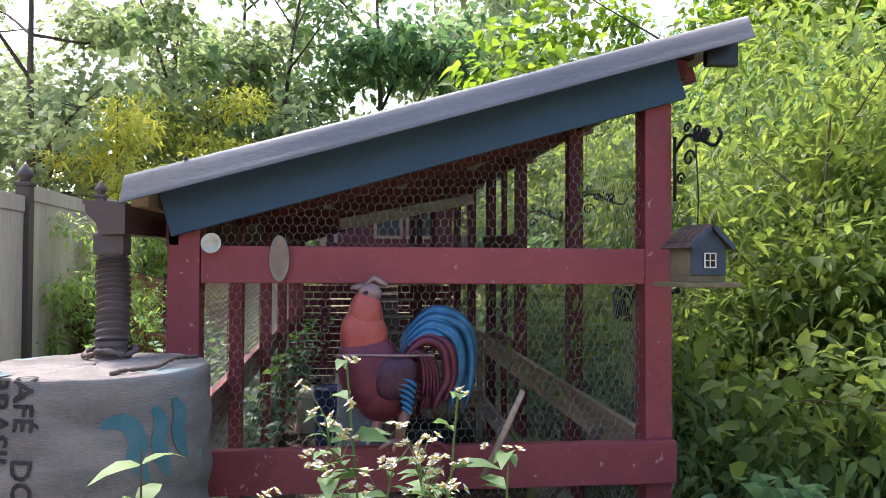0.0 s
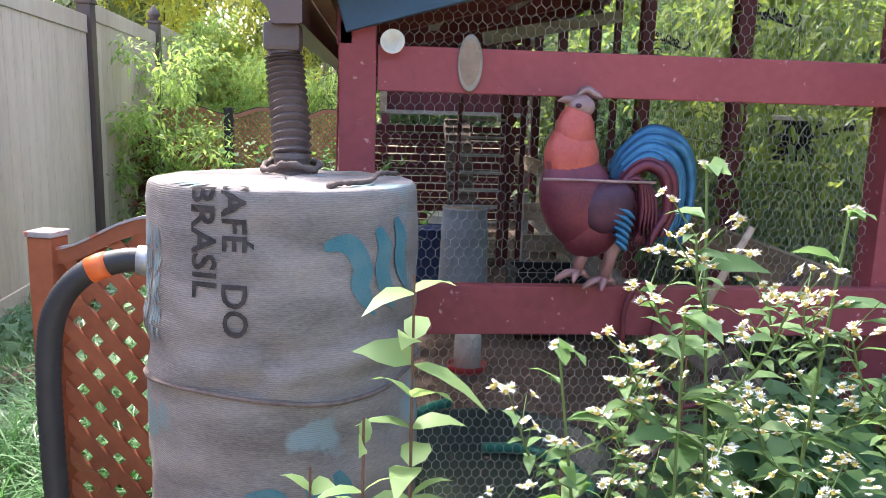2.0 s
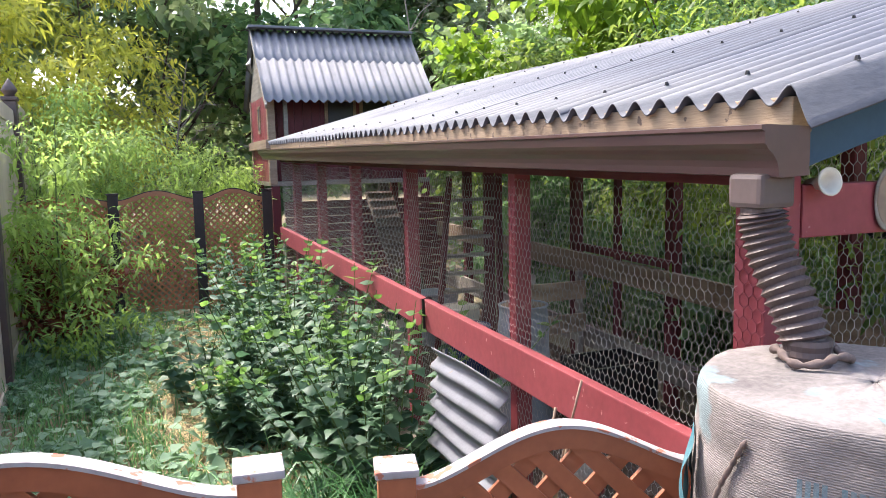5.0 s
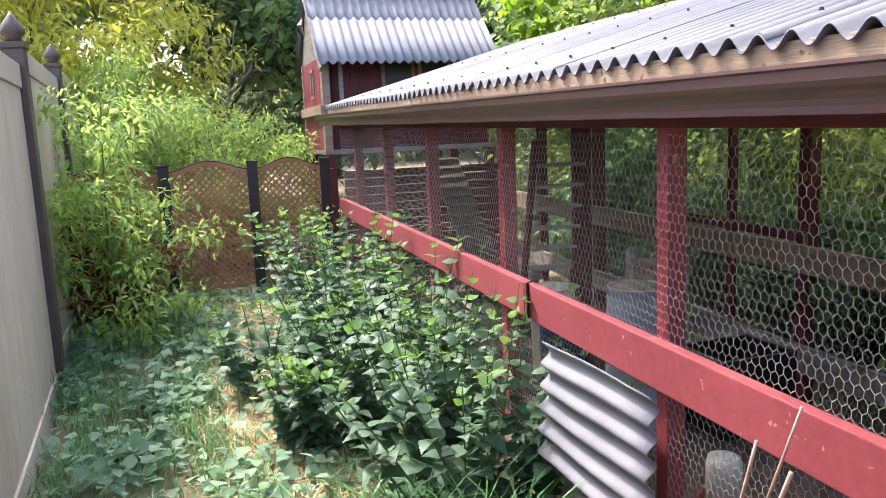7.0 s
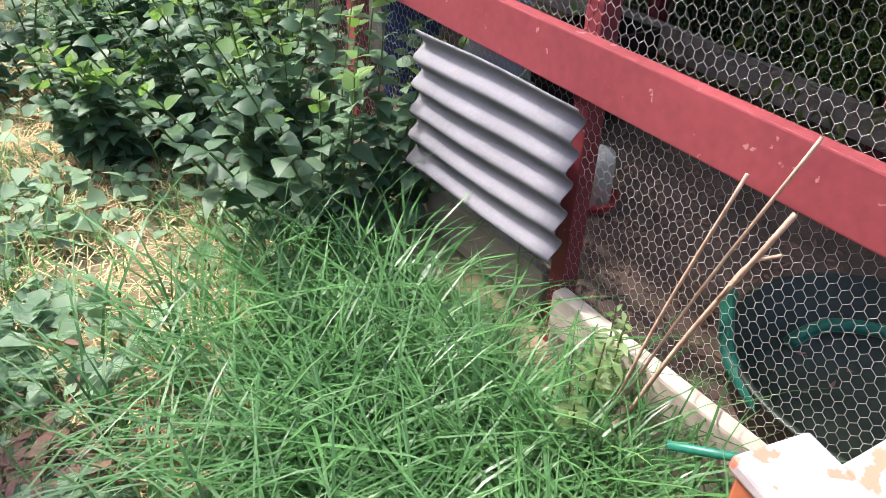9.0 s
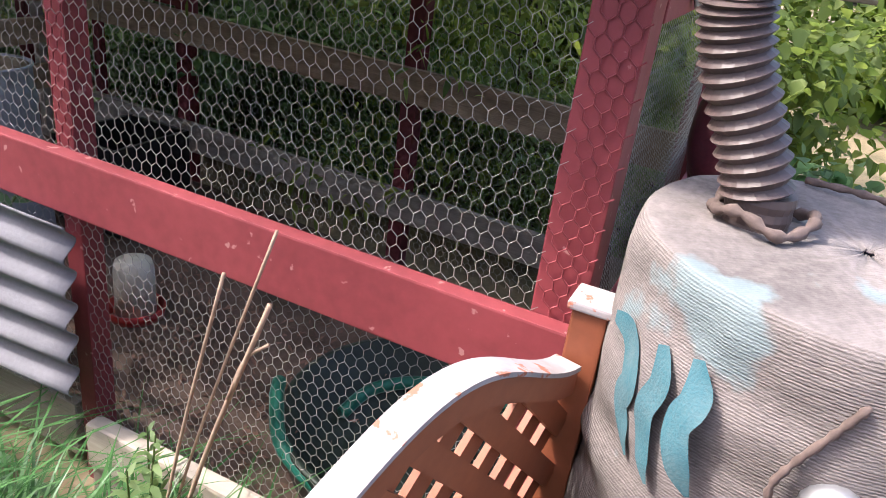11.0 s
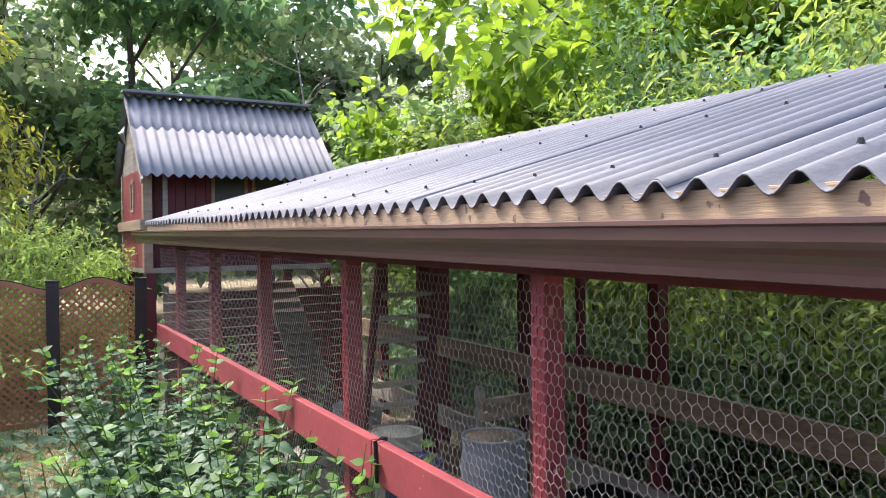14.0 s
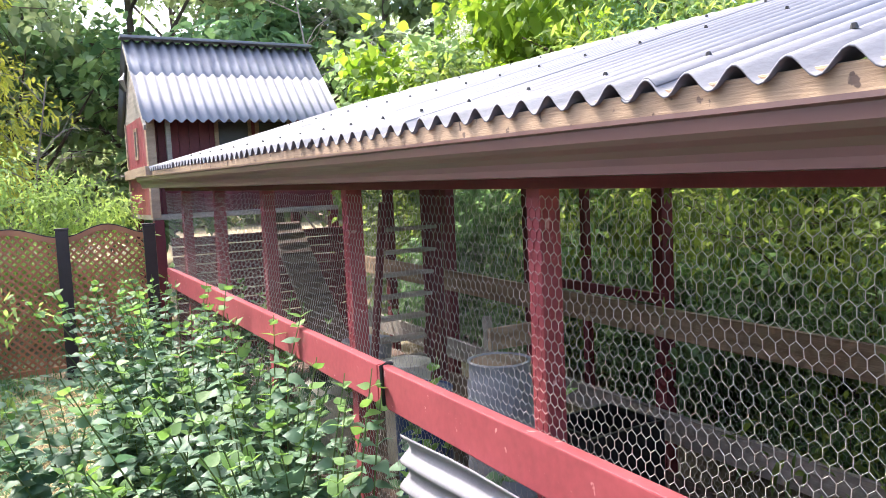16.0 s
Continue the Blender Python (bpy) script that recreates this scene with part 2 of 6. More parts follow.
SHINGLE = material("brown_shingle", (0.10, 0.06, 0.045), (0.05, 0.03, 0.024), 0.85, scale=30)
LINEN = material("painted_plaque", (0.36, 0.25, 0.17), (0.22, 0.15, 0.11), 0.6, scale=16)
L_NETTLE = leaf_material("nettle_leaf", (0.034, 0.080, 0.045), (0.125, 0.205, 0.118), 0.3, 0.5)
L_NETTLE_TOP = leaf_material("young_nettle_leaf", (0.06, 0.13, 0.035), (0.16, 0.28, 0.075), 0.4)
L_HEDGE = leaf_material("sunlit_hedge_leaf", (0.05, 0.095, 0.028), (0.23, 0.29, 0.075), 0.55)
L_SHADE = leaf_material("shaded_leaf", (0.05, 0.105, 0.048), (0.17, 0.27, 0.115), 0.5)
# leaves of the distant trees, with haze lightened into the colour
L_TREE = leaf_material("hazy_tree_leaf", (0.10, 0.14, 0.065), (0.24, 0.29, 0.15), 0.55)
L_YELLOW = leaf_material("yellow_leaf", (0.22, 0.26, 0.05), (0.50, 0.49, 0.11), 0.5)
L_MAPLE = leaf_material("maple_leaf", (0.07, 0.14, 0.02), (0.20, 0.29, 0.05), 0.55)
L_SUMAC = leaf_material("sapling_leaf", (0.13, 0.20, 0.055), (0.32, 0.44, 0.14), 0.55)
L_GRASS = leaf_material("grass_blade", (0.042, 0.11, 0.042), (0.17, 0.31, 0.12), 0.4)
L_LUSH = leaf_material("lush_grass_blade", (0.025, 0.082, 0.025), (0.115, 0.262, 0.090), 0.3, 0.35)
L_CREEP = leaf_material("creeper_leaf", (0.09, 0.17, 0.10), (0.31, 0.43, 0.28), 0.35)
L_PALE = leaf_material("pale_green_leaf", (0.10, 0.165, 0.065), (0.22, 0.31, 0.13), 0.45)
L_ASTER = leaf_material("aster_leaf", (0.06, 0.12, 0.045), (0.15, 0.24, 0.095), 0.4)
L_MILK = leaf_material("milkweed_leaf", (0.12, 0.20, 0.08), (0.28, 0.38, 0.16), 0.45)
L_RUSSET = leaf_material("russet_leaf", (0.10, 0.03, 0.02), (0.24, 0.10, 0.05), 0.4)


# ---- building helpers ----
def finish(me, mats, smooth):
    for m in mats if isinstance(mats, (list, tuple)) else [mats]:
        me.materials.append(m)
    if smooth:
        me.polygons.foreach_set("use_smooth", [True] * len(me.polygons))


def part(name, bm, mat, parent, label="", smooth=False):
    me = bpy.data.meshes.new(name)
    bmesh.ops.recalc_face_normals(bm, faces=bm.faces)
    bm.to_mesh(me)
    bm.free()
    finish(me, mat, smooth)
    ob = new(name, me)
    ob.parent = parent
    if label:
        ob["label"] = label
    return ob


def arrays(name, verts, faces, mat, parent=None, smooth=False, slots=None):
    me = bpy.data.meshes.new(name)
    verts = np.asarray(verts, dtype=np.float32)
    faces = np.asarray(faces, dtype=np.int32)
    n = faces.shape[1]
    me.vertices.add(len(verts))
    me.vertices.foreach_set("co", verts.ravel())
    me.loops.add(faces.size)
    me.loops.foreach_set("vertex_index", faces.ravel())
    me.polygons.add(len(faces))
    me.polygons.foreach_set("loop_start", np.arange(0, faces.size, n, dtype=np.int32))
    finish(me, mat, smooth)
    if slots is not None:
        me.polygons.foreach_set("material_index", np.asarray(slots, dtype=np.int32))
    me.update(calc_edges=True)
    me.validate()
    ob = new(name, me)
    ob.parent = parent
    return ob


def thing(name, label, category, group="", at=(0, 0, 0)):
    e = new(name)
    e.empty_display_size = 0.1
    e.location = at
    return tagged(e, label, category, group)


def box(bm, x0, x1, y0, y1, z0, z1, bevel=0.0, m=None):
    r = bmesh.ops.create_cube(bm, size=1)
    vs = r["verts"]
    bmesh.ops.scale(bm, vec=(x1 - x0, y1 - y0, z1 - z0), verts=vs)
    bmesh.ops.translate(bm, vec=((x0 + x1) / 2, (y0 + y1) / 2, (z0 + z1) / 2), verts=vs)
    if bevel:
        es = list({e for v in vs for e in v.link_edges})
        rb = bmesh.ops.bevel(bm, geom=es, offset=bevel, segments=2, profile=0.6, affect="EDGES")
        vs = list({v for f in rb["faces"] for v in f.verts} | {v for v in vs if v.is_valid})
    if m is not None:
        bmesh.ops.transform(bm, matrix=m, verts=vs)
    return vs


def boxed(name, parent, mat, x0, x1, y0, y1, z0, z1, bevel=0.003, m=None, label=""):
    bm = bmesh.new()
    box(bm, x0, x1, y0, y1, z0, z1, bevel, m)
    return part(name, bm, mat, parent, label)


def beam(name, parent, mat, a, b, w, h, bevel=0.003, label=""):
    """A board from a to b, w wide and h high."""
    a, b = Vector(a), Vector(b)
    d = b - a
    q = d.to_track_quat("Y", "Z").to_matrix().to_4x4()
    m = Matrix.Translation((a + b) / 2) @ q
    bm = bmesh.new()
    box(bm, -w / 2, w / 2, -d.length / 2, d.length / 2, -h / 2, h / 2, bevel, m)
    return part(name, bm, mat, parent, label)


def tube(bm, pts, radii, sides=8, cap=True):
    """A tube along points, with a radius for each."""
    pts = [Vector(p) for p in pts]
    if not isinstance(radii, (list, tuple)):
        radii = [radii] * len(pts)
    rings, up = [], Vector((0.3, 0.2, 1)).normalized()
    for i, p in enumerate(pts):
        d = (pts[min(i + 1, len(pts) - 1)] - pts[max(i - 1, 0)]).normalized()
        s = d.cross(up)
        if s.length < 0.05:
            s = d.cross(Vector((1, 0, 0)))
        s.normalize()
        u = s.cross(d)
        rings.append([bm.verts.new(p + radii[i] * (math.cos(a) * s + math.sin(a) * u)) for a in (2 * math.pi * k / sides for k in range(sides))])
    for r0, r1 in zip(rings, rings[1:]):
        for k in range(sides):
            bm.faces.new((r0[k], r0[(k + 1) % sides], r1[(k + 1) % sides], r1[k]))
    if cap:
        bm.faces.new(rings[0])
        bm.faces.new(rings[-1])


def tubed(name, parent, mat, pts, radii, sides=8, label=""):
    bm = bmesh.new()
    tube(bm, pts, radii, sides)
    return part(name, bm, mat, parent, label, True)


def lathe(bm, profile, at=(0, 0, 0), sides=24):
    """A turned form; the profile is (radius, height) from below up."""
    rings = []
    for r, z in profile:
        rings.append([bm.verts.new((at[0] + r * math.cos(2 * math.pi * k / sides), at[1] + r * math.sin(2 * math.pi * k / sides), at[2] + z)) for k in range(sides)])
    for r0, r1 in zip(rings, rings[1:]):
        for k in range(sides):
            bm.faces.new((r0[k], r0[(k + 1) % sides], r1[(k + 1) % sides], r1[k]))
    bm.faces.new(rings[0])
    bm.faces.new(rings[-1])


def smoothline(pts, n=8):
    """Catmull-Rom through the points."""
    p = [Vector(q) for q in pts]
    p = [p[0] * 2 - p[1]] + p + [p[-1] * 2 - p[-2]]
    out = []
    for i in range(1, len(p) - 2):
        for k in range(n):
            t = k / n
            a, b, c, d = p[i - 1], p[i], p[i + 1], p[i + 2]
            out.append(0.5 * (2 * b + (c - a) * t + (2 * a - 5 * b + 4 * c - d) * t * t + (3 * b - a - 3 * c + d) * t ** 3))
    return out + [p[-2]]


def ground_z(x, y):
    """The lie of the land: it falls gently towards the start of the walk."""
    base = np.where(y < 6, 0.062 * (y - 6), 0.01 * (y - 6))
    return np.maximum(base, -0.34)


# leaf outlines: width at steps along the blade
BROAD = [(0.0, 0.05), (0.25, 0.40), (0.6, 0.30), (1.0, 0.0)]
HEART = [(0.0, 0.06), (0.10, 0.27), (0.28, 0.36), (0.52, 0.29), (0.78, 0.13), (1.0, 0.0)]
LANCE = [(0.0, 0.02), (0.3, 0.15), (0.65, 0.12), (1.0, 0.0)]


def leaf_sheet(name, base, axis, size, mat, outline=BROAD, parent=None, droop=0.25, fold=0.12, seed=1):
    """One mesh of many leaves: base points, the way each grows, and its length."""
    rng = np.random.RandomState(seed)
    base, axis = np.asarray(base, float), np.asarray(axis, float)
    n = len(base)
    size = np.broadcast_to(np.asarray(size, float), (n,))
    axis = axis / np.linalg.norm(axis, axis=1, keepdims=True)
    up = np.tile([0.0, 0.0, 1.0], (n, 1)) + rng.normal(0, 0.35, (n, 3))
    side = np.cross(axis, up)
    side /= np.linalg.norm(side, axis=1, keepdims=True) + 1e-9
    nor = np.cross(side, axis)
    rows = []
    for s, w in outline:
        mid = base + axis * (s * size)[:, None] - np.array([0, 0, 1.0]) * (droop * s * s * size)[:, None]
        off = side * (w * size)[:, None]
        lift = nor * (fold * w * 2 * size)[:, None]
        rows.append((mid, off, lift))
    verts, tris = [], []
    k = len(outline)
    per = 1 + 3 * (k - 2) + 1
    verts = np.zeros((n, per, 3))
    verts[:, 0] = rows[0][0]
    for j in range(1, k - 1):
        m, o, l = rows[j]
        verts[:, 1 + 3 * (j - 1)] = m - o + l
        verts[:, 2 + 3 * (j - 1)] = m
        verts[:, 3 + 3 * (j - 1)] = m + o + l
    verts[:, per - 1] = rows[-1][0]
    f = [(0, 2, 1), (0, 3, 2)]
    for j in range(1, k - 2):
        a, b = 1 + 3 * (j - 1), 1 + 3 * j
        f += [(a, a + 1, b + 1), (a, b + 1, b), (a + 1, a + 2, b + 2), (a + 1, b + 2, b + 1)]
    a = 1 + 3 * (k - 3)
    f += [(a, a + 1, per - 1), (a + 1, a + 2, per - 1)]
    f = np.array(f)
    faces = (np.arange(n)[:, None, None] * per + f[None]).reshape(-1, 3)
    return arrays(name, verts.reshape(-1, 3), faces, mat, parent, smooth=False)


def blades(name, base, height, lean, width, mat, parent=None, seed=1):
    """Grass: bent tapering blades."""
    rng = np.random.RandomState(seed)
    base = np.asarray(base, float)
    n = len(base)
    az = rng.uniform(0, 2 * np.pi, n)
    d = np.stack([np.cos(az), np.sin(az), np.zeros(n)], 1)
    side = np.stack([-np.sin(az), np.cos(az), np.zeros(n)], 1)
    steps = np.array([0, 0.35, 0.65, 0.88, 1.0])
    wid = np.array([1.0, 0.9, 0.7, 0.4, 0.05])
    verts = np.zeros((n, 10, 3))
    for j, (s, w) in enumerate(zip(steps, wid)):
        out = lean * height * s ** 2.2
        mid = base + d * out[:, None]
        mid[:, 2] += height * (s - 0.45 * lean * s ** 3)
        verts[:, 2 * j] = mid - side * (width * w)[:, None]
        verts[:, 2 * j + 1] = mid + side * (width * w)[:, None]
    f = np.array([(2 * j, 2 * j + 1, 2 * j + 3, 2 * j + 2) for j in range(4)])
    faces = (np.arange(n)[:, None, None] * 10 + f[None]).reshape(-1, 4)
    return arrays(name, verts.reshape(-1, 3), faces, mat, parent)


def hex_wire(name, u0, u1, v0, v1, place, normal, parent, keep=None, cell=0.026, r=0.0007, mat=None):
    """Hexagonal netting between u0..u1 and v0..v1; place(u, v) gives the point."""
    twist, rise = 0.0155, 0.0105
    nu, nv = int((u1 - u0) / cell), int((v1 - v0) / (twist + rise))
    P, Q = [], []
    i, j = np.meshgrid(np.arange(nu), np.arange(nv), indexing="ij")
    i, j = i.ravel(), j.ravel()
    u = u0 + (i + 0.5 * (j % 2)) * cell
    v = v0 + j * (twist + rise)
    rng = np.random.RandomState(3)
    for a, b, c, d in ((0, 0, 0, twist), (0, twist, cell / 2, twist + rise), (0, twist, -cell / 2, twist + rise)):
        P.append(np.stack([u + a, v + b], 1))
        Q.append(np.stack([u + c, v + d], 1))
    P, Q = np.concatenate(P), np.concatenate(Q)

    def bulge(p):
        q = p.copy()
        q[:, 0] += 0.004 * np.sin(p[:, 1] * 17 + p[:, 0] * 5)
        q[:, 1] += 0.004 * np.sin(p[:, 0] * 11)
        return q
    P, Q = bulge(P), bulge(Q)
    if keep is not None:
        k = keep(P[:, 0], P[:, 1]) & keep(Q[:, 0], Q[:, 1])
        P, Q = P[k], Q[k]
    A, B = place(P[:, 0], P[:, 1]), place(Q[:, 0], Q[:, 1])
    n = np.array(normal, float)
    wav = 0.006 * np.sin(P[:, 0] * 6.0) * np.sin(P[:, 1] * 5.0)
    wav2 = 0.006 * np.sin(Q[:, 0] * 6.0) * np.sin(Q[:, 1] * 5.0)
    A, B = A + n * wav[:, None], B + n * wav2[:, None]
    d = B - A
    d /= np.linalg.norm(d, axis=1, keepdims=True)
    s = np.cross(d, n)
    m = len(A)
    rad = np.full(m, r)
    rad[: m // 3] *= 1.25
    verts = np.zeros((m, 6, 3))
    for q, ang in enumerate((0.0, 2.094, 4.189)):
        off = (np.cos(ang) * s + np.sin(ang) * n) * rad[:, None]
        verts[:, q], verts[:, q + 3] = A + off, B + off
    f = np.array([(0, 1, 4, 3), (1, 2, 5, 4), (2, 0, 3, 5)])
    faces = (np.arange(m)[:, None, None] * 6 + f[None]).reshape(-1, 4)
    ob = arrays(name, verts.reshape(-1, 3), faces, mat or STEEL, parent)
    return tagged(ob, "galvanised hexagonal chicken wire", kind="stuff")


def corrugated(name, parent, mat, y0, y1, rows, pitch, amp, phase, thick=0.004, drop=0.0, per=10, label=""):
    """A wavy sheet. rows: (x, z) lines across the waves; waves run along y. drop: how far the first edge hangs."""
    n = max(4, int((y1 - y0) / pitch * per))
    ys = np.linspace(y0, y1, n + 1)
    wave = amp * np.cos((ys - phase) / pitch * 2 * np.pi)
    if drop:
        wave = wave - drop * np.clip((phase - ys) / max(phase - y0, 1e-6), 0, 1) ** 1.5
    verts, faces = [], []
    k = len(rows)
    for side in (0, -thick):
        for x, z in rows:
            verts += [(x, y, z + w + side) for y, w in zip(ys, wave)]
    L, half = n + 1, k * (n + 1)
    for r in range(k - 1):
        for i in range(n):
            a = r * L + i
            faces.append((a, a + 1, a + L + 1, a + L))
            faces.append((half + a, half + a + L, half + a + L + 1, half + a + 1))
    for r in (0, k - 1):
        for i in range(n):
            a = r * L + i
            faces.append((a, half + a, half + a + 1, a + 1))
    for r in range(k - 1):
        for i in (0, n):
            a = r * L + i
            faces.append((a, a + L, half + a + L, half + a))
    ob = arrays(name, verts, faces, mat, parent, smooth=False)
    if label:
        ob["label"] = label
    return ob


# ---- ground ----
gx, gy = np.concatenate([np.linspace(-60, -6, 10), np.linspace(-5, 5, 121), np.linspace(6, 60, 10)]), np.concatenate([np.linspace(-40, -3, 8), np.linspace(-2, 14, 161), np.linspace(16, 90, 12)])
GX, GY = np.meshgrid(gx, gy, indexing="ij")
rough_z = np.array([noise.noise((x * 1.3, y * 1.3, 0)) * 0.03 + noise.noise((x * 5, y * 5, 3)) * 0.012 for x, y in zip(GX.ravel(), GY.ravel())])
gv = np.stack([GX.ravel(), GY.ravel(), ground_z(GX.ravel(), GY.ravel()) + rough_z], 1)
ny = len(gy)
gf = [(i * ny + j, (i + 1) * ny + j, (i + 1) * ny + j + 1, i * ny + j + 1) for i in range(len(gx) - 1) for j in range(ny - 1)]
tagged(arrays("ground", gv, gf, GROUND, smooth=True), "trodden earth with straw and weeds", "ground", kind="structure")

# ---- tan vinyl fence along the yard ----
FENCE_A, FENCE_SLOPE, FENCE_STEP = (-2.89, 6.33), -0.064, 2.3


def fence_at(y):
    return FENCE_A[0] + FENCE_SLOPE * (y - FENCE_A[1])


def vinyl_fence():
    first = FENCE_A[1] - 3 * FENCE_STEP
    for k in range(6):
        y0, y1 = first + k * FENCE_STEP, first + (k + 1) * FENCE_STEP
        z0 = float(ground_z(0, np.float64((y0 + y1) / 2))) + 0.05
        f = thing("vinyl_fence", "tan vinyl privacy fence panel of upright boards", "fence", "fence panels")
        a = math.atan2(-(fence_at(y1) - fence_at(y0)), y1 - y0)
        m = Matrix.Translation((fence_at(y0), y0, 0)) @ Matrix.Rotation(a, 4, "Z")
        n = 16
        w = (FENCE_STEP - 0.10) / n
        z1 = 1.77 + 0.047 * ((y0 + y1) / 2 - 6.3)
        for i in range(n):
            bm = bmesh.new()
            box(bm, -0.011, 0.011, 0.0515 + i * w, 0.0485 + (i + 1) * w, z0 + 0.12, z1, 0.003, m)
            part("board", bm, VINYL, f)
        boxed("top_rail", f, VINYL, -0.022, 0.022, 0.05, FENCE_STEP - 0.05, z1, z1 + 0.13, 0.006, m)
        boxed("bottom_rail", f, VINYL, -0.022, 0.022, 0.05, FENCE_STEP - 0.05, z0 - 0.03, z0 + 0.12, 0.006, m)
    for k in range(7):
        y = first + k * FENCE_STEP
        h = 0.047 * (y - 6.3)
        z0 = float(ground_z(0, np.float64(y))) - 0.1
        x = fence_at(y)
        p = thing("fence_post", "dark brown square fence post with a pointed cap", "post", "fence posts")
        boxed("post", p, VINYLD, x - 0.052, x + 0.052, y - 0.052, y + 0.052, z0, 1.93 + h, 0.006)
        boxed("collar", p, VINYLD, x - 0.064, x + 0.064, y - 0.064, y + 0.064, 1.93 + h, 1.965 + h, 0.008)
        bm = bmesh.new()
        lathe(bm, [(0.045, 0), (0.04, 0.02), (0.062, 0.045), (0.066, 0.06), (0.045, 0.10), (0.02, 0.135), (0.004, 0.16)], (x, y, 1.965 + h), 12)
        part("cap", bm, VINYLD, p, smooth=True)


vinyl_fence()

# ---- the hen run ----
YF, YB = 2.23, 8.15          # front and back faces
XL, XR = -0.80, 0.86         # side faces
POSTS = [YF + 0.02, 3.412, 4.58, 5.629, 6.594, 7.55]
SLOPE = 0.288


def roof_z(x):
    return 1.549 + SLOPE * (x + 0.87)


run = thing("hen_run", "long red timber hen run with wire sides and corrugated roof", "hen run")
boxed("corner_post", run, RED, XL, XL + 0.095, YF, YF + 0.09, -0.4, 1.42, 0.004)
boxed("corner_post", run, RED, 0.705, 0.795, YF, YF + 0.09, -0.4, 1.87, 0.004)
for y in POSTS[1:]:
    boxed("side_post", run, RED, XL, XL + 0.062, y - 0.027, y + 0.027, -0.25, 1.46, 0.004)
    hex_wire("wire_mesh", y - 0.027, y + 0.03, 0.75, 1.36, lambda u, v: np.stack([np.full_like(u, XL - 0.002), u, v], 1), (1, 0, 0), run, r=0.0016, mat=RED)
    # far-side posts: the roof's shade is coloured in with the darker red
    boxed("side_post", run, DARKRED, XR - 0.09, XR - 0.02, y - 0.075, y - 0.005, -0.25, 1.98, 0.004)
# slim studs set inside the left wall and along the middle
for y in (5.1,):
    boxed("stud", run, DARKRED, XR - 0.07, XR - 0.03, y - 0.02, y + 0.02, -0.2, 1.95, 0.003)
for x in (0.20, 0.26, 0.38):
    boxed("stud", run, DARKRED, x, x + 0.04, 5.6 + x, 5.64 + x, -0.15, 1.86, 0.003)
boxed("front_beam", run, RED, XL + 0.098, 0.703, YF - 0.002, YF + 0.036, 1.25, 1.365, 0.004)
boxed("front_rail", run, RED, XL + 0.098, 0.795, YF - 0.042, YF - 0.004, 0.615, 0.75, 0.004)
for y0, y1 in ((2.14, 4.27), (4.275, 6.4), (6.405, 8.1)):
    boxed("side_rail", run, RED, XL - 0.042, XL - 0.003, y0, y1, 0.628, 0.768, 0.005)
tubed("rail_band", run, RUBBER, [(XL - 0.046, 4.22, 0.623), (XL - 0.047, 4.23, 0.773), (XL - 0.02, 4.235, 0.779), (XL - 0.0, 4.235, 0.773)], 0.007, 6)
# plates and rafters under the roof carry their shade in the colour
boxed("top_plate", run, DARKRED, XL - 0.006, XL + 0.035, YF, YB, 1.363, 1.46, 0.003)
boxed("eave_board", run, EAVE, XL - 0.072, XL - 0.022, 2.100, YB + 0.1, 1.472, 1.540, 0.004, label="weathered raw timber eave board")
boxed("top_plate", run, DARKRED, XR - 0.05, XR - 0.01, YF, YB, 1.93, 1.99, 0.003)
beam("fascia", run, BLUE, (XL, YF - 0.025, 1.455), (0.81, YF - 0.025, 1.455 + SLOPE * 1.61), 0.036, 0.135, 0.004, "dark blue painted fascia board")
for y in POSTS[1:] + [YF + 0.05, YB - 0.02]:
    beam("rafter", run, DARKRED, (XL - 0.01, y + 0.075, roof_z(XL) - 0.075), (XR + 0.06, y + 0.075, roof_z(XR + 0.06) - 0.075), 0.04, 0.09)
for x in (-0.4, 0.05, 0.5, 0.9):
    beam("purlin", run, RAWGREY, (x, YF + 0.0, roof_z(x) - 0.052), (x, YB + 0.1, roof_z(x) - 0.052), 0.05, 0.022)
for z in (0.67,):
    beam("inner_rail", run, RAW, (XR - 0.105, YF + 0.05, z), (XR - 0.105, 5.0, z), 0.03, 0.14, label="raw timber plank")
    beam("inner_rail", run, RAW, (XR - 0.105, 5.01, z), (XR - 0.105, YB, z), 0.03, 0.14, label="raw timber plank")
# inner rail and lintel darkened in colour for the shade inside
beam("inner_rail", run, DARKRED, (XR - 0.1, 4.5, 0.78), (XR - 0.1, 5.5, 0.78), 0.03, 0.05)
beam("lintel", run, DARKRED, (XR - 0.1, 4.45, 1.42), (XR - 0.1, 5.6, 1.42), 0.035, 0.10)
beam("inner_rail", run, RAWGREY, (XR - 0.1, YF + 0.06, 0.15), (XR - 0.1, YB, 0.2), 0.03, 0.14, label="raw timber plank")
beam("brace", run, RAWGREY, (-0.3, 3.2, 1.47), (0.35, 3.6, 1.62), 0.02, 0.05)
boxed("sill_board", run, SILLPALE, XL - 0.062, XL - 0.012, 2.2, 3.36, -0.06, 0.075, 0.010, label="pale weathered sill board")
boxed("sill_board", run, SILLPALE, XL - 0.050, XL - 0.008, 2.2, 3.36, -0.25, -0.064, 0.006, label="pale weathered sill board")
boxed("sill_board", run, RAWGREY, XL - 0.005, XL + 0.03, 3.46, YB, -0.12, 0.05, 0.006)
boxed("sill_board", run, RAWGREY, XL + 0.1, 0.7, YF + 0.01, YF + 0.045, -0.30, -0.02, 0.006)
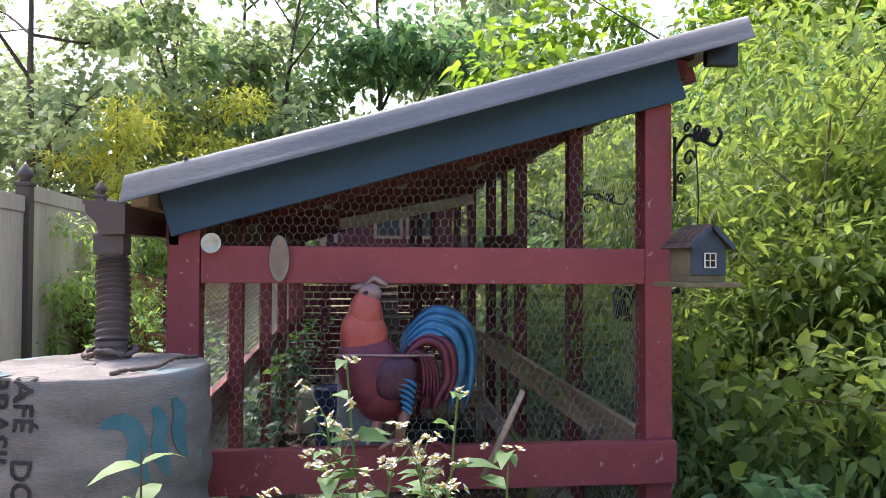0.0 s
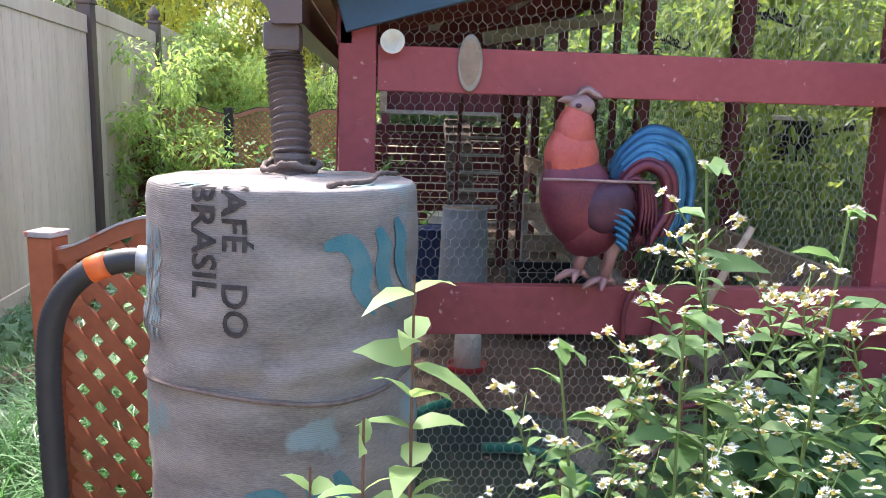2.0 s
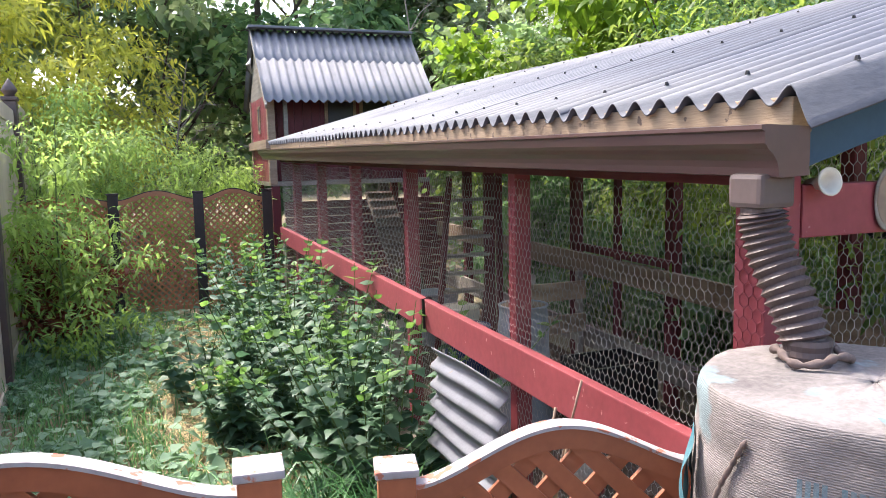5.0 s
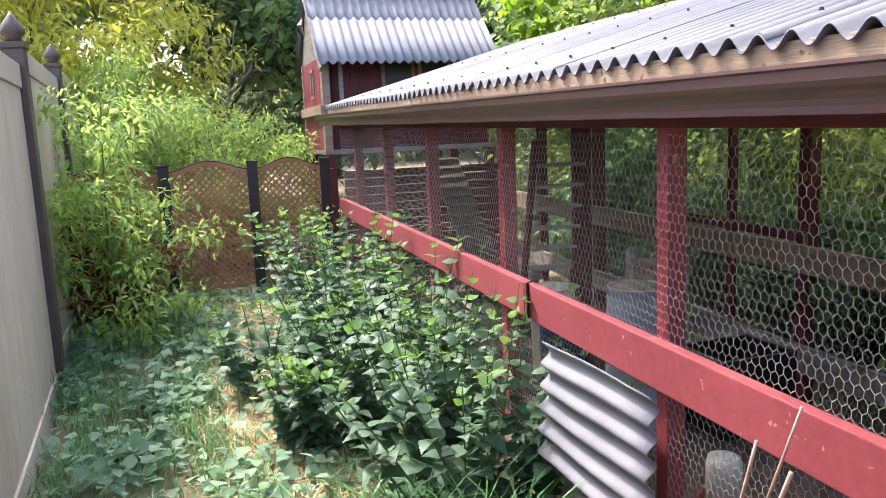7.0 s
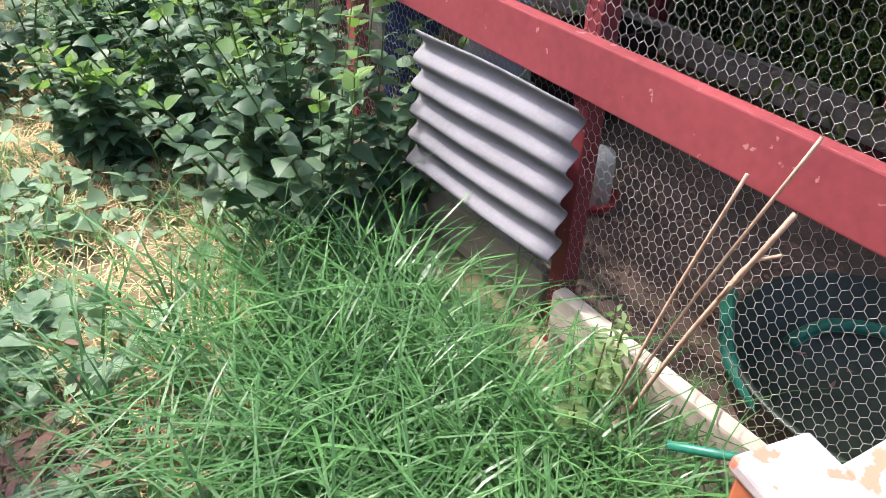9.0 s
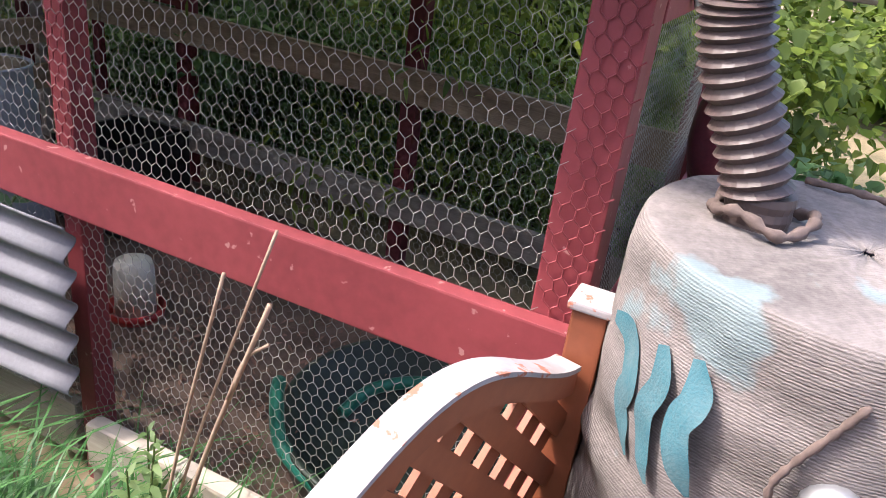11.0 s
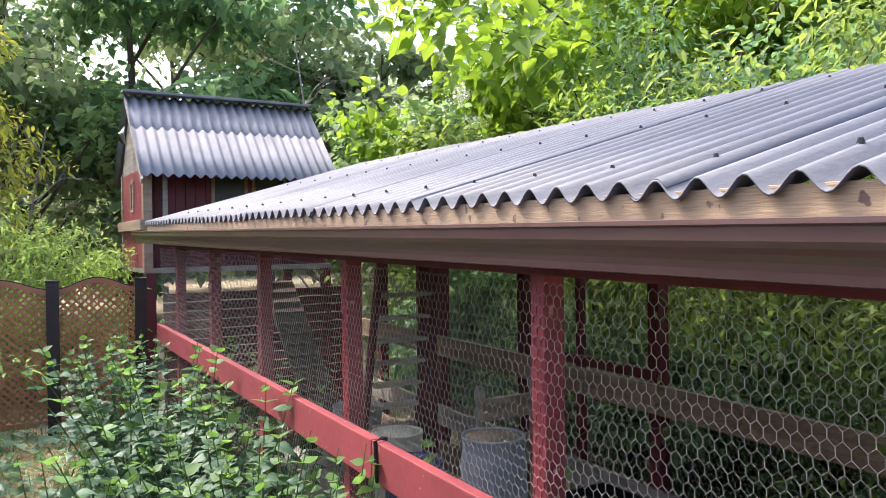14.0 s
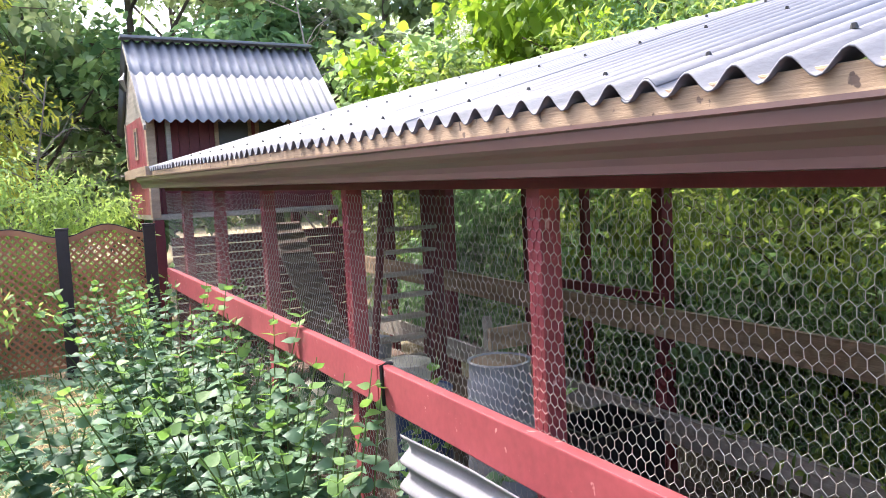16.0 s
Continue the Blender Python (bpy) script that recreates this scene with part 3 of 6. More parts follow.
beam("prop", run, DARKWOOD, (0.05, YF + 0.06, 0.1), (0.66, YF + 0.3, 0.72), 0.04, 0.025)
# back wall of boards under the hen house, its shade put into the colour
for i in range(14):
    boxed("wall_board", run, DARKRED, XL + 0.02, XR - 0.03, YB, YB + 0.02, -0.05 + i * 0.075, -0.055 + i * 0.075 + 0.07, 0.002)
# roof sheets
edge = 2.093
for k in range(7):
    y0 = 2.042 if k == 0 else edge + 0.095 * (9.25 * k - 0.5)
    y1 = min(edge + 0.095 * (9.25 * (k + 1) + 0.4), YB + 0.12)
    lift = 0.004 * (k % 2)
    rows = [(-0.888 + 0.003 * ((k * 7) % 3), roof_z(-0.888) + lift), (-0.3, roof_z(-0.3) + lift - 0.004), (0.4, roof_z(0.4) + lift - 0.003), (0.985, roof_z(0.985) + lift)]
    corrugated("roof_sheet", run, ROOFING, y0, y1, rows, 0.095, 0.018, edge, drop=0.045 if k == 0 else 0.0, label="grey corrugated roofing sheet")
boxed("barge_board", run, BLACKPL, 0.87, 0.975, YF - 0.10, YF - 0.07, 1.95, 2.04, 0.004, Matrix.Identity(4))
# screws with washers on the crests
bm = bmesh.new()
for i in range(0, 60, 3):
    for x in (-0.72, 0.05, 0.72):
        y = edge + 0.095 * (i + (1 if x > 0 else 0))
        if y < YB:
            tube(bm, [(x, y, roof_z(x) + 0.017), (x - 0.001, y, roof_z(x) + 0.026)], [0.007, 0.004], 6)
tagged(part("roof_screws", bm, IRON, run), "small dark roofing screws", kind="stuff")
hex_wire("wire_mesh", YF + 0.09, YB, -0.08, 1.365, lambda u, v: np.stack([np.full_like(u, XL - 0.0015), u, v], 1), (1, 0, 0), run)
hex_wire("wire_mesh", YF + 0.09, YB, -0.1, 1.93, lambda u, v: np.stack([np.full_like(u, XR - 0.015), u, v], 1), (1, 0, 0), run, cell=0.03)
hex_wire("wire_mesh", XL + 0.02, 0.76, -0.1, 1.86, lambda u, v: np.stack([u, np.full_like(u, YF + 0.045), v], 1), (0, 1, 0), run, keep=lambda u, v: v < 1.41 + SLOPE * (u + 0.78))

hex_wire("wire_mesh", YF + 0.005, YF + 0.095, 0.3, 1.39, lambda u, v: np.stack([np.full_like(u, XL - 0.002), u, v], 1), (1, 0, 0), run, r=0.0016, mat=RED)

# ---- gutter and downpipe ----
gut = thing("gutter", "brown aluminium rain gutter under the corrugated roof", "gutter")
outer = [(-0.875, 1.483), (-0.875, 1.394), (-0.936, 1.391), (-0.946, 1.393), (-0.948, 1.408), (-0.952, 1.421), (-0.961, 1.433), (-0.973, 1.443), (-0.980, 1.453), (-0.982, 1.474), (-0.989, 1.478), (-0.989, 1.486), (-0.977, 1.487)]
inner = [(-0.977, 1.482), (-0.978, 1.474), (-0.976, 1.455), (-0.969, 1.447), (-0.957, 1.437), (-0.948, 1.424), (-0.944, 1.410), (-0.942, 1.397), (-0.880, 1.399), (-0.880, 1.483)]
prof = outer + inner
for y0, y1 in ((2.064, 5.2), (5.19, YB + 0.16)):
    bm = bmesh.new()
    s = 0.0015 if y0 > 3 else 0
    r0 = [bm.verts.new((x - s, y0, z - s)) for x, z in prof]
    r1 = [bm.verts.new((x - s, y1, z - s)) for x, z in prof]
    n = len(prof)
    for i in range(n):
        bm.faces.new((r0[i], r0[(i + 1) % n], r1[(i + 1) % n], r1[i]))
    part("trough", bm, GUTTER, gut)
for y in (2.055, YB + 0.1605):
    bm = bmesh.new()
    fs = [[bm.verts.new((x, y + d, z)) for x, z in outer] for d in (0, 0.0085)]
    bm.faces.new(fs[0])
    bm.faces.new(fs[1])
    n = len(outer)
    for i in range(n):
        bm.faces.new((fs[0][i], fs[0][(i + 1) % n], fs[1][(i + 1) % n], fs[1][i]))
    part("end_cap", bm, GUTTER, gut)

pipe = thing("downspout", "brown ribbed flexible downspout running into the barrel", "downspout")
axis = smoothline([(-0.926, 2.118, 1.380), (-0.925, 2.118, 1.335), (-0.921, 2.113, 1.295), (-0.914, 2.095, 1.235), (-0.904, 2.063, 1.165), (-0.898, 2.035, 1.095), (-0.896, 2.025, 1.03)], 24)
bm = bmesh.new()
rad = []
for i in range(len(axis)):
    f = i / len(axis)
    flex = 0.22 < f < 0.84
    rad.append(0.041 + (0.0045 * (abs(((i % 6) / 6) * 2 - 1) * 2 - 0.6) if flex else -0.003))
tube(bm, axis, rad, 20)
part("ribbed_pipe", bm, PIPE, pipe, smooth=False)
boxed("outlet", pipe, PIPE, -0.968, -0.883, 2.076, 2.160, 1.330, 1.3945, 0.010)
bm = bmesh.new()
lathe(bm, [(0.041 + 0.002 * (k % 2), 0.01 * k) for k in range(7)], (-0.896, 2.025, 1.035), 24)
part("ribbed_end", bm, PIPE, pipe)

# the run climbs gently with the land behind it
CLIMB = Matrix.Identity(4)
CLIMB[2][1], CLIMB[2][3] = 0.016, -0.016 * 2.3
for ob in list(run.children) + list(gut.children):
    ob.data.transform(CLIMB)

# ---- rain barrel in a coffee sack ----
BC, BR, BT, BB = Vector((-0.894, 1.888, 0)), 0.281, 1.045, -0.02
barrel = thing("rain_barrel", "rain barrel wrapped in a printed burlap coffee sack", "barrel")


def sack_at(phi, s, lift=0.0):
    """A point of the sack: phi round the barrel (0 faces the start of the walk), s metres down from the rim; below 0 it runs in over the lid."""
    w = noise.noise((math.sin(phi) * 2.2, math.cos(phi) * 2.2, s * 4)) * 0.007 + noise.noise((math.sin(phi) * 5, math.cos(phi) * 5, s * 16)) * 0.006
    fold = 0.003 * math.sin(s * 75 + 3 * math.sin(phi * 1.6 + 1)) * noise.noise((phi * 1.5, s * 5, 4)) + 0.008 * math.sin(s * 52 + 2.4 * math.sin(phi * 2.2) + 0.8) * max(0, 1 - abs(s - 0.36) / 0.10)
    bulge = 0.03 * math.exp(-((phi + 2.0) / 0.22) ** 2 - ((s - 0.21) / 0.10) ** 2)
    e = 0.035
    if s < 0:
        r = BR + s - e * 0.3
        z = BT + 0.004 + 0.5 * w
        r = max(r, 0.01)
    elif s < e * 1.57:
        a = s / e
        r = BR - e + e * math.sin(a) + w * a * 0.5 + e * 0.7 * (1 - a / 1.57)
        r = BR - e * 0.3 + e * 0.3 * math.sin(a) + w * a * 0.5
        z = BT - e * (1 - math.cos(a)) + 0.004 + 0.5 * w * (1 - a / 1.57)
    else:
        r = BR + w + fold + bulge + 0.010 * min(1, (s - 0.05) / 0.5)
        z = BT - e - (s - e * 1.57)
    r += lift if s > 0.01 else 0
    z += lift if s <= 0.03 else 0
    return Vector((BC.x + r * math.sin(phi), BC.y - r * math.cos(phi), z))


ss = [-0.27, -0.22, -0.16, -0.10, -0.05, -0.02] + [0.008 * i for i in range(9)] + list(np.arange(0.08, 1.06, 0.0125))
NP = 128
sv = [sack_at(2 * math.pi * k / NP, s) for s in ss for k in range(NP)]
sf = [(r * NP + k, r * NP + (k + 1) % NP, (r + 1) * NP + (k + 1) % NP, (r + 1) * NP + k) for r in range(len(ss) - 1) for k in range(NP)]
sack = arrays("sack", sv, sf, SACK, barrel, smooth=True)
sack["label"] = "worn natural burlap sack with creases"
sol = sack.modifiers.new("thickness", "SOLIDIFY")
sol.thickness, sol.offset = 0.004, 1
bm = bmesh.new()
lathe(bm, [(0.24, 0), (BR - 0.015, 0.01), (BR - 0.012, 0.3), (BR - 0.006, 0.32), (BR - 0.012, 0.34), (BR - 0.012, 0.66), (BR - 0.006, 0.68), (BR - 0.012, 0.70), (BR - 0.012, BT - BB - 0.02), (0.25, BT - BB - 0.012), (0.10, BT - BB - 0.012)], (BC.x, BC.y, BB), 40)
part("drum", bm, BLUEPL, barrel, smooth=True)
for y in (-0.22, 0.05):
    boxed("stand_block", barrel, RAWGREY, BC.x - 0.22, BC.x + 0.22, BC.y + y, BC.y + y + 0.19, -0.36, BB, 0.008)


def on_sack(name, poly_bm, mat, lift, label=""):
    """Lays a flat drawing (x along phi in metres, y down) on the sack."""
    for v in poly_bm.verts:
        v.co = sack_at(v.co.x / BR, v.co.y, lift)
    return part(name, poly_bm, mat, sack, label)


def text_mesh(words, size):
    cu = bpy.data.curves.new("text", "FONT")
    cu.body, cu.size, cu.resolution_u, cu.offset = words, size, 3, size * 0.018
    ob = bpy.data.objects.new("text", cu)
    scene.collection.objects.link(ob)
    bpy.context.view_layer.update()
    me = bpy.data.meshes.new_from_object(ob.evaluated_get(bpy.context.evaluated_depsgraph_get()))
    bpy.data.objects.remove(ob)
    bm = bmesh.new()
    bm.from_mesh(me)
    bpy.data.meshes.remove(me)
    return bm


def lettering(words, size, phi0, s0, mat):
    """Words that read downwards, their tops to the right; each letter a piece."""
    for i, ch in enumerate(words):
        if ch == " ":
            continue
        line = text_mesh(words[: i + 1], size)
        bm = text_mesh(ch, size)
        shift = max(v.co.x for v in line.verts) - max(v.co.x for v in bm.verts)
        line.free()
        for _ in range(2):
            bmesh.ops.subdivide_edges(bm, edges=[e for e in bm.edges if e.calc_length() > 0.012], cuts=1)
        bmesh.ops.triangulate(bm, faces=bm.faces)
        for v in bm.verts:
            v.co = Vector((phi0 * BR + v.co.y, s0 + shift + v.co.x, 0))
        on_sack("letter", bm, mat, 0.0035, "faded black stencilled letter")


lettering("CAFÉ   DO", 0.067, radians(-17), -0.028, INK)
lettering("BRASIL", 0.070, radians(-29.7), 0.006, INK)


def strip(bm, pts, widths):
    rows = []
    line = smoothline([(x, y, 0) for x, y in pts], 7)
    n = len(line)
    for i, p in enumerate(line):
        d = (line[min(i + 1, n - 1)] - line[max(i - 1, 0)]).normalized()
        f = i / (n - 1) * (len(widths) - 1)
        k = min(int(f), len(widths) - 2)
        w = widths[k] + (widths[k + 1] - widths[k]) * (f - k)
        q = Vector((-d.y, d.x, 0)) * w
        rows.append([bm.verts.new(p + q * j) for j in (-1, -0.33, 0.33, 1)])
    for a, b in zip(rows, rows[1:]):
        for j in range(3):
            bm.faces.new((a[j], a[j + 1], b[j + 1], b[j]))


def brush(phi, s):
    """A printed emblem: broad wavy teal bands under a sweeping arm."""
    for k, (w, top, end) in enumerate(((0.020, 0.055, 0.185), (0.017, 0.015, 0.180), (0.018, 0.0, 0.150))):
        bm = bmesh.new()
        x = phi * BR + 0.052 * k
        pts = [(x - 0.012, s + top), (x + 0.004, s + top + 0.04), (x - 0.004, s + (top + end) / 2), (x + 0.012, s + end - 0.03), (x + 0.030, s + end)]
        if k == 0:
            pts = [(x - 0.075, s + 0.045), (x - 0.035, s + 0.040)] + pts
        strip(bm, pts, [0.008, w, w, w * 1.05, w * 0.8, 0.003])
        on_sack("printed_band", bm, TEAL, 0.003 + 0.0004 * k)


brush(radians(36), 0.075)
brush(radians(135), 0.08)
brush(radians(6), 0.56)
brush(radians(-140), 0.10)
for phi in (radians(-58), radians(-70)):
    for k in range(4):
        bm = bmesh.new()
        x = phi * BR + 0.011 * k
        y = 0.10
        while y < 0.30:
            ln = 0.018 + 0.03 * abs(math.sin(y * 91 + k * 5 + phi))
            strip(bm, [(x, y), (x, y + ln / 2), (x, y + ln)], [0.0035, 0.0038, 0.0035])
            y += ln + 0.011
        on_sack("print_line", bm, PALEBLUE, 0.003)
for k in range(3):
    bm = bmesh.new()
    strip(bm, [(radians(-50) * BR + 0.03 * k, -0.06), (radians(-46) * BR + 0.03 * k, -0.03), (radians(-44) * BR + 0.03 * k, 0.005)], [0.004, 0.012, 0.004])
    on_sack("printed_band", bm, PALEBLUE, 0.003)
# seams, the tied top and the slit over the lid
seam = [sack_at(a, 0.41 + 0.012 * math.sin(a * 3), 0.004) for a in np.linspace(-2.4, 2.4, 70)]
bm = bmesh.new()
tube(bm, seam, 0.005, 6)
part("seam", bm, STITCH, sack)
slit = smoothline([sack_at(0.45, -0.03, 0.004), sack_at(0.5, -0.04, 0.005), sack_at(0.6, -0.05, 0.008), sack_at(1.0, -0.06, 0.010), sack_at(1.5, -0.07, 0.016), sack_at(1.9, -0.02, 0.008)], 6)
bm = bmesh.new()
tube(bm, slit, [0.003 + 0.004 * abs(math.sin(i * 1.7)) for i in range(len(slit))], 7)
part("frayed_edge", bm, STITCH, sack, "dark frayed open edge of the sack", True)
bm = bmesh.new()
ring = [(-0.896 + 0.062 * math.cos(a) + 0.004 * math.sin(5 * a), 2.018 + 0.062 * math.sin(a), BT + 0.022 + 0.008 * math.sin(3 * a)) for a in np.linspace(0, 6.283, 40)]
tube(bm, ring, [0.007 + 0.003 * math.sin(i * 2.1) for i in range(40)], 8)
part("tied_neck", bm, STITCH, sack, "twisted sack mouth round the pipe", True)

# torn slit above the hose and faded print over the lid
tear = smoothline([sack_at(radians(-88), 0.07, 0.004), sack_at(radians(-92), 0.11, 0.006), sack_at(radians(-97), 0.16, 0.008), sack_at(radians(-99), 0.20, 0.010), sack_at(radians(-96), 0.27, 0.006)], 6)
bm = bmesh.new()
tube(bm, tear, [0.0025 + 0.003 * abs(math.sin(i * 1.3)) for i in range(len(tear))], 7)
part("frayed_slit", bm, STITCH, sack, "dark frayed slit above the hose", True)

hose = thing("overflow_hose", "black ribbed overflow hose with an orange collar", "hose")
hp = smoothline([(-1.165, 1.875, 0.866), (-1.235, 1.868, 0.868), (-1.315, 1.862, 0.838), (-1.372, 1.856, 0.765), (-1.392, 1.85, 0.65), (-1.39, 1.84, 0.45), (-1.38, 1.83, 0.2), (-1.38, 1.82, -0.05), (-1.39, 1.75, -0.30)], 22)
tubed("hose_body", hose, RUBBER, hp, [0.025 + 0.0018 * (i % 2) for i in range(len(hp))], 14)
tubed("collar", hose, ORANGE, [hp[30], hp[34], hp[40]], 0.0285, 16, "bright orange plastic collar")
tubed("fitting", hose, ZINC, [(-1.16, 1.876, 0.866), (-1.205, 1.871, 0.868)], 0.032, 16, "metal hose fitting")


# ---- lattice gate panels by the barrel ----
def lattice_panel(name, label, a, b, z0, z1, rise, mat_strip, mat_frame, mat_top, pitch, width, group, posts=(True, True), post=0.072, post_h=0.0, mat_post=None):
    """A framed diagonal lattice with an arched top between a and b."""
    a, b = Vector(a), Vector(b)
    L = (b - a).length
    ang = math.atan2(b.y - a.y, b.x - a.x)
    m = Matrix.Translation(a) @ Matrix.Rotation(ang, 4, "Z")
    g = thing(name, label, "gate", group)
    x0, x1 = post / 2, L - post / 2

    def top(x):
        f = (x - x0) / (x1 - x0)
        return z1 + rise * (0.5 - 0.5 * math.cos(2 * math.pi * min(max(f, 0), 1))) ** 0.8
    n = int((x1 - x0 + z1 + rise - z0) / pitch) + 2
    for sgn in (1, -1):
        for k in range(-n, n):
            pts = []
            for i in range(61):
                x = x0 + (x1 - x0) * i / 60
                z = z0 + k * pitch + sgn * (x - x0) + 0.02
                if z0 <= z <= top(x) - 0.01:
                    pts.append((x, z))
            if len(pts) < 3:
                continue
            d = 0.006 * sgn
            (xa, za), (xb, zb) = pts[0], pts[-1]
            bm = bmesh.new()
            q = Vector((xb - xa, 0, zb - za)).normalized()
            s = Vector((-q.z, 0, q.x)) * width / 2
            e = q * 0.012
            vs = []
            for yy in (d - 0.005, d + 0.005):
                for p in (Vector((xa, 0, za)) - e - s, Vector((xb, 0, zb)) + e - s, Vector((xb, 0, zb)) + e + s, Vector((xa, 0, za)) - e + s):
                    vs.append(bm.verts.new(m @ Vector((p.x, yy, p.z))))
            for f in ((0, 1, 2, 3), (7, 6, 5, 4), (0, 4, 5, 1), (1, 5, 6, 2), (2, 6, 7, 3), (3, 7, 4, 0)):
                bm.faces.new([vs[i] for i in f])
            part("lattice_strip", bm, mat_strip, g)
    for nm, mt, h0, h1, dd in (("arched_rail", mat_frame, -0.028, 0.012, 0.018), ("rail_cap", mat_top, 0.0125, 0.02, 0.021)):
        bm = bmesh.new()
        rows = []
        for i in range(33):
            x = x0 + (x1 - x0) * i / 32
            z = top(x)
            rows.append([bm.verts.new(m @ Vector((x, yy, z + h))) for yy, h in ((-dd, h0), (dd, h0), (dd, h1), (-dd, h1))])
        for r0, r1 in zip(rows, rows[1:]):
            for k in range(4):
                bm.faces.new((r0[k], r0[(k + 1) % 4], r1[(k + 1) % 4], r1[k]))
        bm.faces.new(rows[0])
        bm.faces.new(rows[-1])
        part(nm, bm, mt, g)
    boxed("bottom_rail", g, mat_frame, x0, x1, -0.018, 0.018, z0 - 0.03, z0 + 0.015, 0.004, m)
    for on, x in zip(posts, (0, L)):
        if on:
            boxed("gate_post", g, mat_post or mat_frame, x - post / 2, x + post / 2, -post / 2, post / 2, z0 - 0.25, z1 + 0.045 + post_h, 0.004, m)
            boxed("post_cap", g, mat_top, x - post / 2 - 0.006, x + post / 2 + 0.006, -post / 2 - 0.006, post / 2 + 0.006, z1 + 0.046 + post_h, z1 + 0.062 + post_h, 0.004, m)
    return g


LBL = "rust brown plastic lattice panel with flaking white top"
near_gate = lattice_panel("lattice_gate", LBL, (-1.590, 2.352, 0), (-0.95, 2.195, 0), -0.10, 0.792, 0.10, RUST, RUST, FLAKE, 0.098, 0.037, "lattice panels by the barrel", (True, False))
boxed("gate_post", near_gate, RUST, -0.976, -0.924, 2.165, 2.217, -0.35, 0.888, 0.004)
boxed("post_cap", near_gate, FLAKE, -0.983, -0.917, 2.158, 2.224, 0.889, 0.903, 0.004)
lattice_panel("lattice_gate", LBL, (-2.62, 2.34, 0), (-1.86, 2.26, 0), -0.10, 0.872, 0.10, RUST, RUST, FLAKE, 0.098, 0.037, "lattice panels by the barrel")
FL = "dark brown lattice panel with an arched top"
lattice_panel("far_lattice_panel", FL, (-1.53, 8.50, 0), (-0.90, 8.45, 0), 0.12, 1.125, 0.08, GATE, GATE, GATEP, 0.060, 0.016, "far lattice panels", (True, True), 0.09, 0.02, GATEP)
lattice_panel("far_lattice_panel", FL, (-2.27, 8.52, 0), (-1.53, 8.50, 0), 0.12, 1.125, 0.08, GATE, GATE, GATEP, 0.060, 0.016, "far lattice panels", (True, False), 0.09, 0.02, GATEP)
lattice_panel("far_lattice_panel", FL, (-3.10, 8.54, 0), (-2.27, 8.52, 0), 0.12, 1.125, 0.08, GATE, GATE, GATEP, 0.060, 0.016, "far lattice panels", (False, False), 0.09, 0.02, GATEP)

# ---- leaning corrugated sheet at the foot of the run ----
cs = thing("corrugated_sheet", "pale grey corrugated sheet covering the foot of the run", "roofing sheet")
n = 5 * 10
bm = bmesh.new()
grid = []
for i in range(n + 1):
    f = i / n
    z = 0.648 - 0.44 * f
    off = 0.017 * math.cos(f * 5.2 * 2 * math.pi)
    row = []
    for t in (0, 1):
        row.append([bm.verts.new((-0.870 - 0.028 * f - off - t * 0.004, y, z - 0.012 * (y - 3.34) / 0.68 + 0.004 * math.sin(9 * y + f * 4))) for y in np.linspace(3.335, 4.02, 8)])
    grid.append(row)
for i in range(n):
    for j in range(7):
        for t in (0, 1):
            bm.faces.new((grid[i][t][j], grid[i][t][j + 1], grid[i + 1][t][j + 1], grid[i + 1][t][j]))
    for j in (0, 7):
        bm.faces.new((grid[i][0][j], grid[i][1][j], grid[i + 1][1][j], grid[i + 1][0][j]))
for i in (0, n):
    for j in range(7):
        bm.faces.new((grid[i][0][j], grid[i][1][j], grid[i][1][j + 1], grid[i][0][j + 1]))
part("sheet", bm, SHEET, cs, smooth=True)

# ---- hen house behind the run ----
hut = thing("hen_house", "raised red hen house with a steep grey corrugated roof", "hen house")
HX0, HX1, HY0, HY1, HZ = -0.70, 1.20, 9.62, 10.95, 1.15
for i in range(11):
    w = (HY1 - HY0 - 0.09) / 11
    boxed("wall_board", hut, RED, HX0, HX0 + 0.022, HY0 + 0.09 + i * w, HY0 + 0.09 + (i + 1) * w - 0.003, HZ, 2.12, 0.002)
boxed("corner_board", hut, RAW, HX0 - 0.012, HX0 + 0.07, HY0 - 0.01, HY0 + 0.088, HZ - 0.03, 2.14, 0.004)
boxed("corner_board", hut, RAW, HX0 - 0.012, HX0 + 0.05, HY1, HY1 + 0.06, HZ - 0.03, 2.14, 0.004)
# recessed front and back boards: same red, shade under the eaves put into it
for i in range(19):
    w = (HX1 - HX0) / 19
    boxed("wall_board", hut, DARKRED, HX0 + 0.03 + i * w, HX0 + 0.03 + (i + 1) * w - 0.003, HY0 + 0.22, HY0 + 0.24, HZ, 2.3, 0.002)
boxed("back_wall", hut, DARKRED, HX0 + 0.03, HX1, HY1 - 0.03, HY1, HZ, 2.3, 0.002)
boxed("side_wall", hut, RED, HX1, HX1 + 0.022, HY0 + 0.2, HY1, HZ, 2.3, 0.002)
boxed("house_floor", hut, RAWGREY, HX0, HX1, HY0, HY1, HZ - 0.05, HZ - 0.002, 0.004)
boxed("porch_post", hut, RAWGREY, HX0 + 0.17, HX0 + 0.215, HY0, HY0 + 0.045, 1.5, 2.12, 0.003)
boxed("belt_beam", hut, RAW, HX0 - 0.05, HX0 - 0.013, HY0 - 0.06, HY1 + 0.05, 1.52, 1.62, 0.004)
